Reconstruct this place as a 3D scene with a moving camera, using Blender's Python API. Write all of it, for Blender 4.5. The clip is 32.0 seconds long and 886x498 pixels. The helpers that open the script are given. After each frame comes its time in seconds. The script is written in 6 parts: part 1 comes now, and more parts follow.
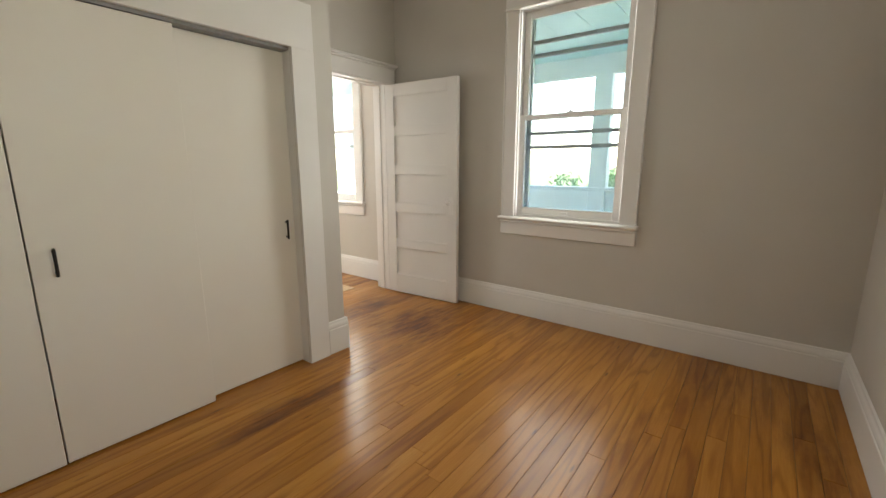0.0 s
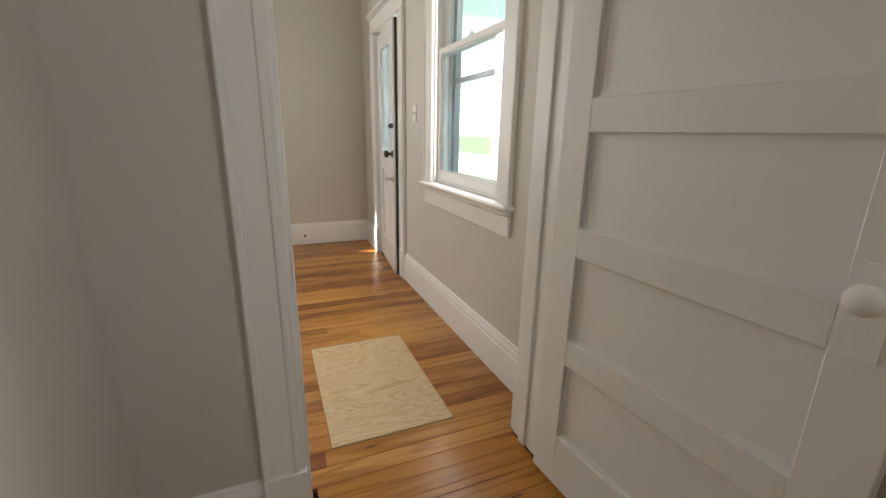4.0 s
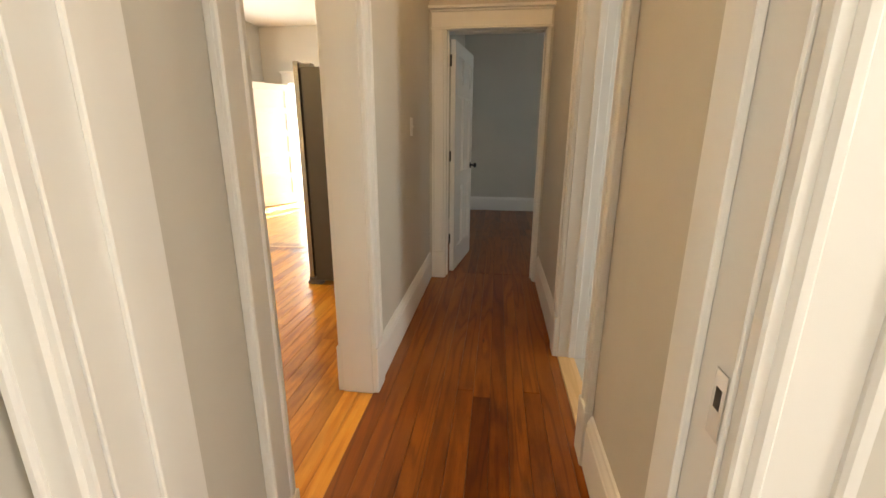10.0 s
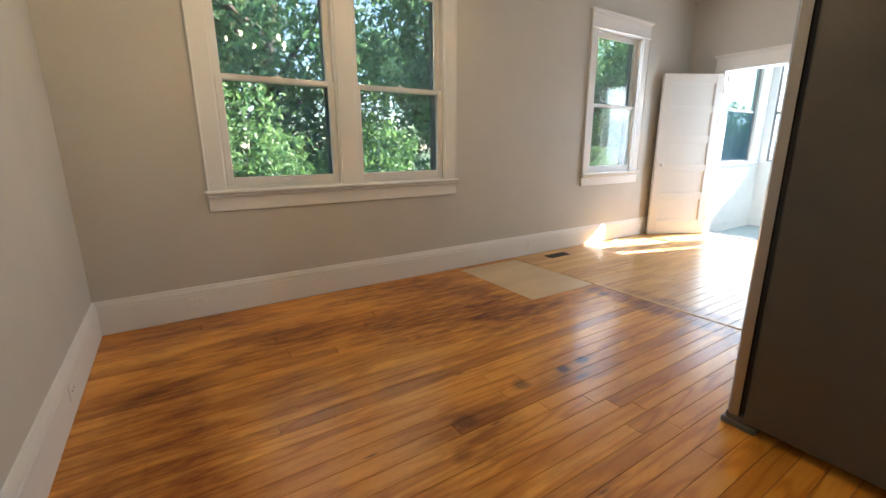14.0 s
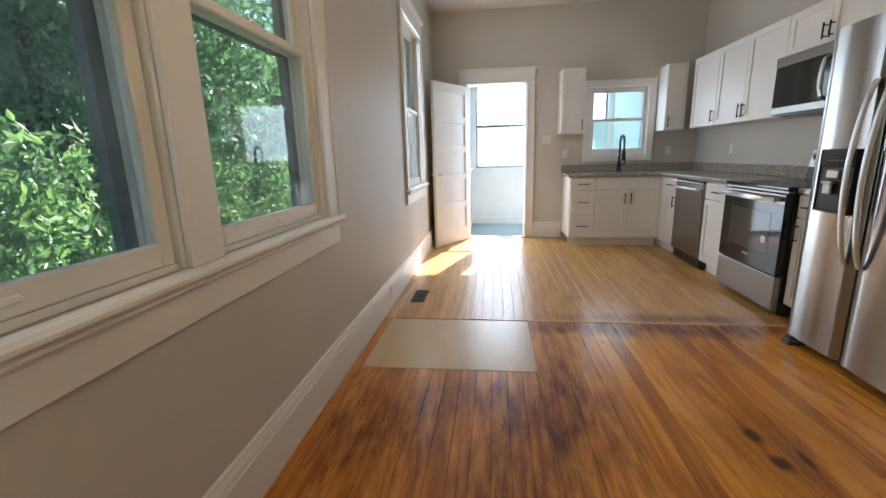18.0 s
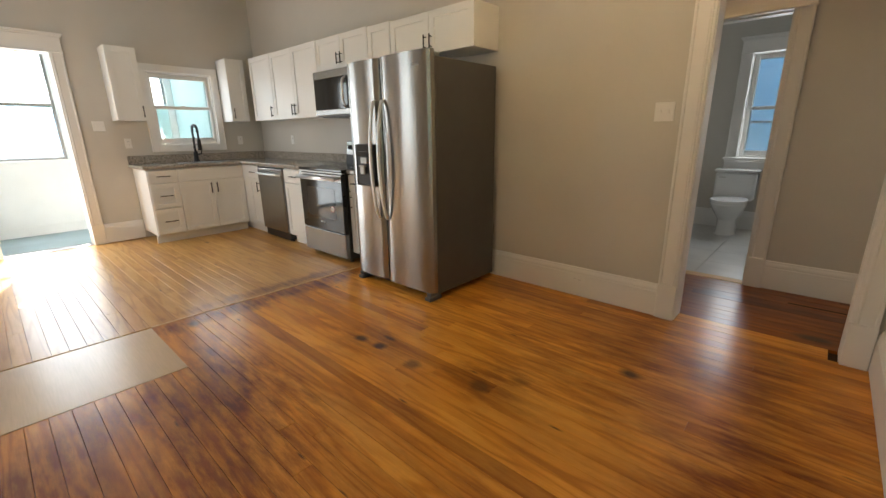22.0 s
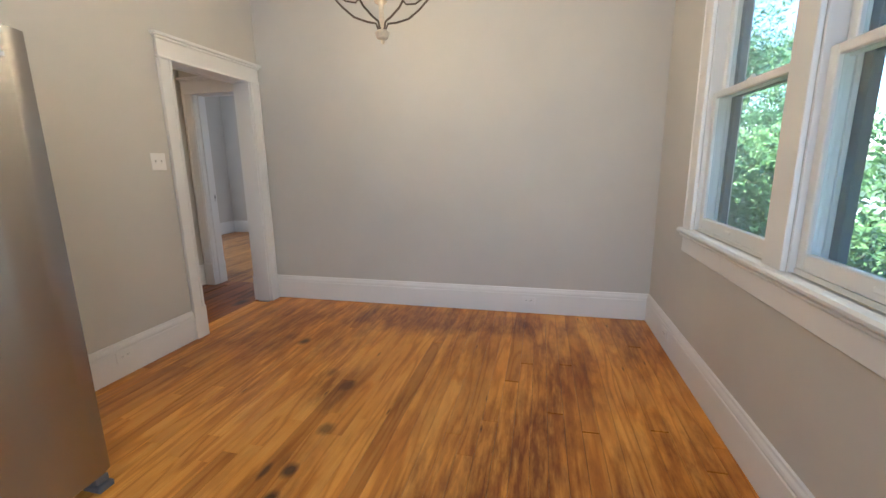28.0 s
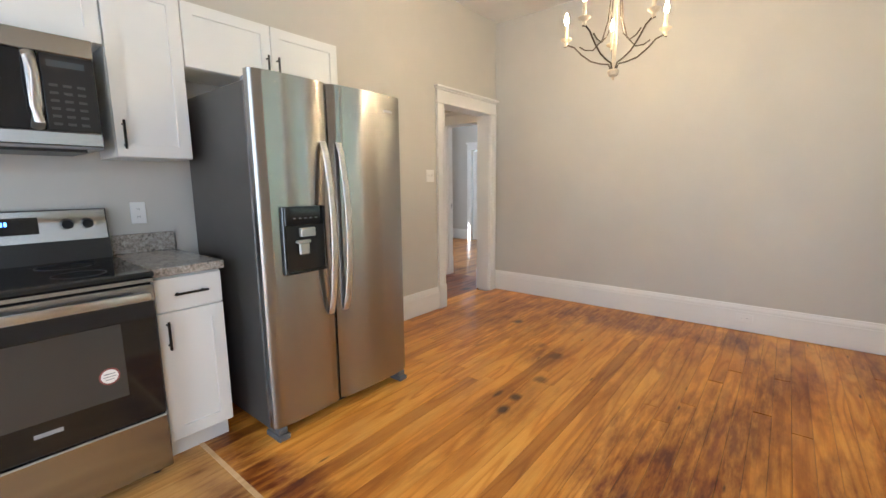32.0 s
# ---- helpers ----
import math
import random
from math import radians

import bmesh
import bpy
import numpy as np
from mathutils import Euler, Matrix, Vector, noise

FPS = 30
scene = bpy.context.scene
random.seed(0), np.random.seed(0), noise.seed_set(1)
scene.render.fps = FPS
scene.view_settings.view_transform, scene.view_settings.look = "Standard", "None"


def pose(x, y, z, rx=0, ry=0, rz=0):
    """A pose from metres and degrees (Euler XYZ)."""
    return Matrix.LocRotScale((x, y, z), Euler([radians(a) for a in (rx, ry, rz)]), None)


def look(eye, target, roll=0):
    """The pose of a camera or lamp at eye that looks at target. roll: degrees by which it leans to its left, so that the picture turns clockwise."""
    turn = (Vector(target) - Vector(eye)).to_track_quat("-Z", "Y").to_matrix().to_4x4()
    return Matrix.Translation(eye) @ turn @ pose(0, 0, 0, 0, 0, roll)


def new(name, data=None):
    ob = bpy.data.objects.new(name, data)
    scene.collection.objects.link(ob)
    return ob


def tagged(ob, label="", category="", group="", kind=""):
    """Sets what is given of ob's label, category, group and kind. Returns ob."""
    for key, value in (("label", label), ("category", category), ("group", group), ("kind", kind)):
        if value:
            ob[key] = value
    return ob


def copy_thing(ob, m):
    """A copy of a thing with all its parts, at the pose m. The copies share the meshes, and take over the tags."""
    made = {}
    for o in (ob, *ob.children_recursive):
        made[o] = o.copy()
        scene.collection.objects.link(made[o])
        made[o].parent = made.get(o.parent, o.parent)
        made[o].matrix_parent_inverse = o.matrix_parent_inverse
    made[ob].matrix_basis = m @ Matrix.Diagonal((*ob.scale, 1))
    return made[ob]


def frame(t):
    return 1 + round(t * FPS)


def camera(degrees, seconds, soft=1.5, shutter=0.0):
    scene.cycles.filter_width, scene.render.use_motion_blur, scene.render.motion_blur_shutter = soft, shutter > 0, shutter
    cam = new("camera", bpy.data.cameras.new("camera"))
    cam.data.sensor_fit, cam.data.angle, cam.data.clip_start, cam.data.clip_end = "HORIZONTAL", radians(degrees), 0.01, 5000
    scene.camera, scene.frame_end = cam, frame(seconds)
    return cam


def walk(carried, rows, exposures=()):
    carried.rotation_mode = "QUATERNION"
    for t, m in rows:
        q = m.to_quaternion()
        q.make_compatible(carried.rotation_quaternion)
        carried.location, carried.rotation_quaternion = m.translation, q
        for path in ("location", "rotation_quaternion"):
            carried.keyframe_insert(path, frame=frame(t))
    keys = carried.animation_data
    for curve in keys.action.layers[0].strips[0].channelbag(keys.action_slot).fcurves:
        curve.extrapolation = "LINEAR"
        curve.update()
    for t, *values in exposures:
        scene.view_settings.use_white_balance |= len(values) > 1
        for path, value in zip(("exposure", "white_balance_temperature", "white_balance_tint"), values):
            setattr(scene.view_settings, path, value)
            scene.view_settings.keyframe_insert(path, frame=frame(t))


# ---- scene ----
cam = camera(93.6, 32.0)
PATH = [
    (0, (-2.066, -2.123, 1.281), (-0.511, -0.929, 0.888), 0.0),
    (0.5, (-1.849, -2.045, 1.232), (-0.298, -0.866, 0.781), 0.0),
    (1, (-1.53, -1.899, 1.231), (-0.033, -0.664, 0.746), 0.4),
    (1.5, (-1.255, -1.63, 1.246), (0.171, -0.306, 0.783), -1.2),
    (2, (-0.981, -1.354, 1.223), (0.397, 0.027, 0.782), -1.3),
    (2.5, (-0.714, -1.076, 1.23), (0.587, 0.388, 0.824), -0.6),
    (4.5, (0.31, 0.116, 1.159), (0.745, 1.982, 0.586), 1.1),
    (5, (0.454, 0.415, 1.141), (0.533, 2.328, 0.564), 1.3),
    (5.5, (0.507, 0.755, 1.141), (0.233, 2.665, 0.617), 1.7),
    (6, (0.53, 1.097, 1.164), (-0.266, 2.863, 0.667), 2.3),
    (6.5, (0.456, 1.339, 1.168), (-0.803, 2.808, 0.661), 2.7),
    (7, (0.22, 1.515, 1.16), (-1.374, 2.609, 0.649), 2.7),
    (7.5, (-0.009, 1.644, 1.165), (-1.824, 2.297, 0.638), 2.5),
    (8, (-0.29, 1.756, 1.181), (-2.218, 1.883, 0.663), 1.1),
    (8.5, (-0.654, 1.748, 1.184), (-2.589, 1.646, 0.688), 0.7),
    (9, (-1.018, 1.743, 1.169), (-2.946, 1.548, 0.675), 0.6),
    (9.5, (-1.347, 1.729, 1.259), (-3.258, 1.484, 0.724), 0.9),
    (10, (-1.72, 1.675, 1.247), (-3.634, 1.435, 0.72), 0.3),
    (10.5, (-2.05, 1.648, 1.221), (-3.958, 1.343, 0.706), 1.2),
    (11, (-2.307, 1.606, 1.221), (-4.172, 1.094, 0.711), 2.0),
    (11.5, (-2.565, 1.485, 1.17), (-4.301, 0.622, 0.678), 2.9),
    (12, (-2.76, 1.382, 1.163), (-4.238, 0.132, 0.661), 3.1),
    (12.5, (-2.881, 1.3, 1.109), (-4.04, -0.249, 0.602), 1.9),
    (13, (-2.939, 1.167, 1.114), (-3.938, -0.491, 0.609), 1.1),
    (13.5, (-3.002, 0.981, 1.167), (-4.01, -0.678, 0.686), 0.6),
    (15.5, (-3.104, -0.07, 1.183), (-4.512, -1.415, 0.725), -1.8),
    (16, (-3.136, -0.491, 1.177), (-4.684, -1.671, 0.718), -1.4),
    (16.5, (-3.085, -0.808, 1.178), (-4.744, -1.821, 0.709), -1.4),
    (17, (-3.062, -1.076, 1.18), (-4.814, -1.921, 0.712), -1.8),
    (17.5, (-3.156, -1.405, 1.184), (-4.999, -2.047, 0.748), -1.5),
    (18, (-3.192, -1.677, 1.185), (-5.128, -1.925, 0.75), -1.6),
    (18.5, (-3.164, -1.892, 1.226), (-5.09, -1.663, 0.74), -1.6),
    (19, (-3.055, -1.94, 1.243), (-4.896, -1.35, 0.727), -1.9),
    (19.5, (-2.894, -2.008, 1.269), (-4.624, -1.156, 0.742), -2.0),
    (20, (-2.841, -2.046, 1.307), (-4.448, -0.978, 0.78), -1.9),
    (20.5, (-2.826, -2.072, 1.307), (-4.311, -0.836, 0.786), -1.8),
    (21, (-2.82, -2.054, 1.295), (-4.211, -0.712, 0.78), -1.4),
    (21.5, (-2.818, -2.038, 1.289), (-4.151, -0.643, 0.765), -1.1),
    (22, (-2.879, -1.999, 1.244), (-4.182, -0.581, 0.706), -0.8),
    (22.5, (-3.16, -1.974, 1.235), (-4.42, -0.524, 0.68), -0.8),
    (23, (-3.455, -1.918, 1.23), (-4.642, -0.41, 0.667), -1.3),
    (23.5, (-3.808, -1.813, 1.252), (-4.789, -0.173, 0.664), -1.9),
    (24, (-4.108, -1.768, 1.208), (-4.777, 0.021, 0.613), -2.4),
    (24.5, (-4.404, -1.659, 1.2), (-4.636, 0.235, 0.598), -2.1),
    (25, (-4.582, -1.452, 1.209), (-4.362, 0.447, 0.622), -2.0),
    (25.5, (-4.775, -1.343, 1.18), (-4.063, 0.435, 0.603), -1.6),
    (26, (-5.018, -1.287, 1.178), (-3.828, 0.219, 0.614), -1.2),
    (26.5, (-5.284, -1.376, 1.2), (-3.718, -0.265, 0.641), -0.6),
    (28.5, (-6.388, -1.686, 1.329), (-4.465, -1.278, 0.955), -0.8),
    (29, (-6.634, -1.758, 1.32), (-4.712, -1.316, 0.991), -0.6),
    (29.5, (-6.776, -1.84, 1.32), (-4.856, -1.369, 1.017), -0.5),
    (30, (-6.912, -1.937, 1.316), (-5.0, -1.426, 1.028), -0.4),
    (30.5, (-6.984, -1.957, 1.316), (-5.091, -1.375, 1.034), -0.5),
    (31, (-6.981, -1.944, 1.305), (-5.124, -1.259, 1.017), -0.6),
    (31.5, (-6.89, -1.867, 1.268), (-5.148, -0.93, 0.97), -0.9),
    (32, (-6.783, -1.738, 1.259), (-5.257, -0.482, 0.957), -0.6),
]
EXPOSURES = [(0, 3.88, 7200, 10), (2.4, 3.5, 7100, 10), (4.4, 3.1, 7000, 10), (6.5, 2.95, 6800, 10), (8, 3.23, 5700, 10), (9, 3.35, 6200, 10), (10, 3.65, 8200, 10), (11, 3.75, 5800, 10), (12.2, 2.95, 5700, 10), (13, 2.75, 6300, 10), (16, 2.32, 5700, 10), (19, 2.23, 6300, 10), (21, 2.43, 6800, 10), (23, 2.46, 6900, 10), (24, 2.67, 6400, 10), (25, 3.1, 5800, 10), (26, 3.5, 5250, 10), (29, 2.77, 5200, 10), (31, 3.0, 5500, 10), (32, 3.27, 5600, 10)]
walk(cam, [(t, look(eye, target, roll)) for t, eye, target, roll in PATH], EXPOSURES)

# ---- world, sun, large lights ----
SUN_ELEVATION, SUN_AZIMUTH = radians(32.5), math.atan2(-0.955, 0.297)
world = bpy.data.worlds.new("world")
scene.world = world
world.use_nodes = True
wt = world.node_tree
wt.nodes.clear()
w_out = wt.nodes.new("ShaderNodeOutputWorld")
w_bg = wt.nodes.new("ShaderNodeBackground")
w_sky = wt.nodes.new("ShaderNodeTexSky")
w_sky.sky_type, w_sky.sun_disc = "NISHITA", False
w_sky.dust_density = 0.5
w_sky.sun_elevation, w_sky.sun_rotation = SUN_ELEVATION, SUN_AZIMUTH % (2 * math.pi)
w_bg.inputs["Strength"].default_value = 0.085
wt.links.new(w_sky.outputs[0], w_bg.inputs[0])
wt.links.new(w_bg.outputs[0], w_out.inputs[0])

sun = new("sun", bpy.data.lights.new("sun", "SUN"))
sun.data.energy, sun.data.angle, sun.data.color = 5.0, radians(0.53), (1.0, 0.94, 0.84)
sun.matrix_world = look((0, 0, 0), (0.955 * math.cos(SUN_ELEVATION), -0.297 * math.cos(SUN_ELEVATION), -math.sin(SUN_ELEVATION)))


def sky_lamp(side, at, a0, a1, z0, z1, watts, colour=(0.86, 0.93, 1.0)):
    """Daylight of the sky in an opening: an area lamp that fills it, in the wall's plane, and shines into the room."""
    lamp = new("window_daylight", bpy.data.lights.new("window_daylight", "AREA"))
    lamp.data.shape, lamp.data.size, lamp.data.size_y = "RECTANGLE", a1 - a0, z1 - z0
    lamp.data.energy, lamp.data.color = watts, colour
    c, z = (a0 + a1) / 2, (z0 + z1) / 2
    dx, dy = {"N": (0, -1), "S": (0, 1), "E": (-1, 0), "W": (1, 0)}[side]
    eye = (at, c, z) if side in "EW" else (c, at, z)
    lamp.matrix_world = look(eye, (eye[0] + dx, eye[1] + dy, z))
    return lamp


WARM = (1.0, 0.95, 0.86)
COOL = (0.84, 0.92, 1.0)
PALE = (0.96, 0.98, 1.0)
BLUE = (0.64, 0.81, 1.0)
LEAFY = (0.92, 1.0, 0.92)
# bedroom, front room, bathroom, far bedroom
sky_lamp("E", 1.115, -1.29, -0.47, 0.92, 2.42, 1.35, PALE)
# Brightens the bedroom from an added window out of view.
sky_lamp("S", -2.635, -1.58, -0.76, 0.92, 2.42, 0.55, WARM)
sky_lamp("E", 1.115, 1.55, 2.37, 0.92, 2.42, 2.1, PALE)
sky_lamp("N", 4.445, -1.17, -0.39, 0.92, 2.42, 4.0, PALE)
sky_lamp("N", 4.445, -3.74, -3.16, 0.94, 2.06, 2.6, COOL)
# Far bedroom: lamp in an assumed window that is out of view.
sky_lamp("N", 4.445, -7.41, -6.59, 0.92, 2.42, 0.8, BLUE)
# dining pair, kitchen, sink window, back door
sky_lamp("S", -2.54, -4.17, -3.41, 0.94, 2.42, 0.3, LEAFY)
sky_lamp("S", -2.54, -5.16, -4.40, 0.94, 2.42, 0.3, LEAFY)
sky_lamp("S", -2.54, -8.09, -7.27, 0.92, 2.42, 2.5, COOL)
sky_lamp("W", -9.255, -0.37, 0.30, 1.18, 1.98, 1.0, COOL)
sky_lamp("W", -9.40, -2.03, -1.28, 0.05, 2.10, 4.2, COOL)


# ---- materials ----
def mat_new(name):
    m = bpy.data.materials.new(name)
    m.use_nodes = True
    return m, m.node_tree, m.node_tree.nodes["Principled BSDF"]


def nd(nt, kind, **inputs):
    n = nt.nodes.new("ShaderNode" + kind)
    for k, v in inputs.items():
        n.inputs[k.replace("_", " ")].default_value = v
    return n


def ramp(nt, fac, stops):
    r = nt.nodes.new("ShaderNodeValToRGB")
    while len(r.color_ramp.elements) < len(stops):
        r.color_ramp.elements.new(0.5)
    for e, (p, c) in zip(r.color_ramp.elements, stops):
        e.position, e.color = p, (*c, 1) if len(c) == 3 else c
    nt.links.new(fac, r.inputs[0])
    return r.outputs[0]


def mapped(nt, coord="Object", scale=(1, 1, 1), shift=None):
    tc = nt.nodes.new("ShaderNodeTexCoord")
    mp = nt.nodes.new("ShaderNodeMapping")
    mp.inputs["Scale"].default_value = scale
    nt.links.new(tc.outputs[coord], mp.inputs[0])
    if shift is not None:
        nt.links.new(shift, mp.inputs["Location"])
    return mp.outputs[0]


def mix(nt, fac, a, b, blend="MIX"):
    m = nt.nodes.new("ShaderNodeMix")
    m.data_type, m.blend_type = "RGBA", blend
    for sock, v in ((m.inputs[0], fac), (m.inputs[6], a), (m.inputs[7], b)):
        if isinstance(v, bpy.types.NodeSocket):
            nt.links.new(v, sock)
        else:
            sock.default_value = v if not isinstance(v, tuple) else (*v, 1)[:4]
    return m.outputs[2]


def calc(nt, op, a, b=0.0):
    m = nt.nodes.new("ShaderNodeMath")
    m.operation = op
    for sock, v in ((m.inputs[0], a), (m.inputs[1], b)):
        if isinstance(v, bpy.types.NodeSocket):
            nt.links.new(v, sock)
        else:
            sock.default_value = v
    return m.outputs[0]


def bump(nt, bsdf, height, strength, distance=0.002):
    b = nt.nodes.new("ShaderNodeBump")
    b.inputs["Strength"].default_value, b.inputs["Distance"].default_value = strength, distance
    nt.links.new(height, b.inputs["Height"])
    nt.links.new(b.outputs[0], bsdf.inputs["Normal"])


def world_pos(nt):
    return nt.nodes.new("ShaderNodeNewGeometry").outputs["Position"]


def noise_tex(nt, vec, scale, detail=3.0, rough=0.55, distort=0.0):
    n = nd(nt, "TexNoise", Scale=scale, Detail=detail, Roughness=rough, Distortion=distort)
    nt.links.new(vec, n.inputs["Vector"])
    return n.outputs[0]


def painted(name, colour, rough=0.5, vary=0.05, grain=220.0, bump_by=0.12, spec=0.5):
    """Brushed or rolled paint: a faint cloudiness and a fine stipple."""
    m, nt, b = mat_new(name)
    pos = world_pos(nt)
    cloud = noise_tex(nt, pos, 1.7, 4)
    low = tuple(c * (1 - vary) for c in colour)
    high = tuple(min(1, c * (1 + vary)) for c in colour)
    nt.links.new(ramp(nt, cloud, [(0.3, low), (0.7, high)]), b.inputs["Base Color"])
    fine = noise_tex(nt, pos, grain, 2)
    r = nt.nodes.new("ShaderNodeMapRange")
    r.inputs[3].default_value, r.inputs[4].default_value = rough - 0.06, rough + 0.08
    nt.links.new(noise_tex(nt, pos, 6.0, 3), r.inputs[0])
    nt.links.new(r.outputs[0], b.inputs["Roughness"])
    b.inputs["Specular IOR Level"].default_value = spec
    bump(nt, b, fine, bump_by, 0.001)
    return m


def plain(name, colour, rough=0.5, metal=0.0, vary=0.0, scale=40.0):
    m, nt, b = mat_new(name)
    b.inputs["Roughness"].default_value, b.inputs["Metallic"].default_value = rough, metal
    if vary:
        n = noise_tex(nt, mapped(nt), scale, 3)
        nt.links.new(ramp(nt, n, [(0.3, tuple(c * (1 - vary) for c in colour)), (0.7, tuple(min(1, c * (1 + vary)) for c in colour))]), b.inputs["Base Color"])
    else:
        b.inputs["Base Color"].default_value = (*colour, 1)
    return m


def board_wood(name, dark, mid, light, stain_amount, rough=0.3, uneven=1.0, stain=(0.38, 0.22, 0.15), zones=(), spots=(), spot_colour=(0.03, 0.02, 0.014), coat=0.32):
    """Old flat-sawn pine boards along x under worn clear varnish: arched growth rings, fine fibre, knots, soft wide
    stains, part of them painted shade, and small black spots.
    """
    m, nt, b = mat_new(name)
    info = nt.nodes.new("ShaderNodeObjectInfo")
    seed = nt.nodes.new("ShaderNodeCombineXYZ")
    for k, f in enumerate((37.0, 11.0, 5.0)):
        nt.links.new(calc(nt, "MULTIPLY", info.outputs["Random"], f), seed.inputs[k])
    vec = mapped(nt, "Object", (1, 1, 1), seed.outputs[0])

    def stretched(source, sx, sy):
        mp = nt.nodes.new("ShaderNodeMapping")
        mp.inputs["Scale"].default_value = (sx, sy, 1.0)
        nt.links.new(source, mp.inputs[0])
        return mp.outputs[0]
    pos = world_pos(nt)
    swirl = noise_tex(nt, stretched(vec, 0.55, 6.5), 1.0, 2, 0.45, 0.25)
    ring = calc(nt, "MULTIPLY", calc(nt, "PINGPONG", calc(nt, "MULTIPLY", swirl, 8.0), 0.5), 2.0)
    late = ramp(nt, ring, [(0.0, (0, 0, 0)), (0.55, (0.12, 0.12, 0.12)), (0.9, (1, 1, 1))])
    fibre = noise_tex(nt, stretched(vec, 7.0, 190.0), 1.0, 3, 0.65)
    broad = noise_tex(nt, stretched(vec, 0.7, 5.0), 1.3, 2)
    grain = calc(nt, "ADD", calc(nt, "MULTIPLY", late, 0.21), calc(nt, "ADD", calc(nt, "MULTIPLY", fibre, 0.30), calc(nt, "MULTIPLY", broad, 0.40)))
    colour = ramp(nt, grain, [(0.22, light), (0.42, mid), (0.80, dark)])
    tone = ramp(nt, info.outputs["Random"], [(0.0, (0.46, 0.34, 0.26)), (0.12, (0.72, 0.62, 0.52)), (0.35, (0.92, 0.88, 0.82)), (0.7, (1.04, 1.03, 1.0)), (1.0, (1.18, 1.24, 1.28))])
    colour = mix(nt, uneven, colour, tone, "MULTIPLY")
    worn = noise_tex(nt, stretched(pos, 0.6, 1.9), 1.0, 4, 0.55)
    mask = ramp(nt, worn, [(0.43, (0, 0, 0)), (0.64, (1, 1, 1))])
    streak = noise_tex(nt, stretched(pos, 4.5, 24.0), 1.0, 6, 0.63)
    patchy = ramp(nt, streak, [(0.40, (0.06, 0.06, 0.06)), (0.58, (1, 1, 1))])
    mask = calc(nt, "MULTIPLY", mask, patchy)
    colour = mix(nt, calc(nt, "MULTIPLY", mask, min(0.9, 0.6 * stain_amount)), colour, mix(nt, 1.0, colour, stain, "MULTIPLY"))
    blotch = noise_tex(nt, stretched(pos, 2.6, 6.5), 1.0, 5, 0.62)

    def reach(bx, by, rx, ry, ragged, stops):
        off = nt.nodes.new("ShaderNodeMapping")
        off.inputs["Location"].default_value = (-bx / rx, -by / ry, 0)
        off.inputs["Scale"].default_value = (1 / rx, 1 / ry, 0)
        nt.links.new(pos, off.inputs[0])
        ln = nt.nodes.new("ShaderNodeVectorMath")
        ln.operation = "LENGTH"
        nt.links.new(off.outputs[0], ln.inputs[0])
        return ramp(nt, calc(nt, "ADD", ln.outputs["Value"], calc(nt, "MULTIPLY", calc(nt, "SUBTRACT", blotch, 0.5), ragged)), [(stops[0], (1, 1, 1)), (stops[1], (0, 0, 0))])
    soil_shade = None
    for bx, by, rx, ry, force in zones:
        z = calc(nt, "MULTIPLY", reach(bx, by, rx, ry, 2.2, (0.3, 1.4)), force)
        soil_shade = z if soil_shade is None else calc(nt, "MAXIMUM", soil_shade, z)
    if soil_shade is not None:
        soil_shade = calc(nt, "MULTIPLY", soil_shade, ramp(nt, streak, [(0.36, (0.46, 0.46, 0.46)), (0.60, (1, 1, 1))]))
        colour = mix(nt, soil_shade, colour, mix(nt, 1.0, colour, (0.24, 0.10, 0.055), "MULTIPLY"))
    for bx, by, rx, ry, force in spots:
        colour = mix(nt, calc(nt, "MULTIPLY", reach(bx, by, rx, ry, 1.5, (0.35, 1.15)), force), colour, spot_colour)
    knot = nd(nt, "TexVoronoi", Scale=1.0)
    nt.links.new(stretched(vec, 1.7, 9.0), knot.inputs["Vector"])
    knots = ramp(nt, knot.outputs["Distance"], [(0.02, (1, 1, 1)), (0.07, (0, 0, 0))])
    colour = mix(nt, calc(nt, "MULTIPLY", knots, 0.8), colour, (0.05, 0.022, 0.01))
    nt.links.new(colour, b.inputs["Base Color"])
    r = nt.nodes.new("ShaderNodeMapRange")
    r.inputs[3].default_value, r.inputs[4].default_value = rough + 0.03, rough + 0.16
    nt.links.new(noise_tex(nt, pos, 3.5, 4, 0.6), r.inputs[0])
    nt.links.new(r.outputs[0], b.inputs["Roughness"])
    cr = nt.nodes.new("ShaderNodeMapRange")
    cr.inputs[3].default_value, cr.inputs[4].default_value = 0.10, 0.26
    nt.links.new(noise_tex(nt, stretched(pos, 1.5, 5.0), 2.0, 4, 0.6), cr.inputs[0])
    nt.links.new(cr.outputs[0], b.inputs["Coat Roughness"])
    b.inputs["Coat Weight"].default_value = coat
    wave = noise_tex(nt, pos, 14.0, 2)
    bump(nt, b, calc(nt, "ADD", calc(nt, "MULTIPLY", grain, 0.10), wave), 0.12, 0.004)
    b.inputs["Specular IOR Level"].default_value = 0.25
    return m


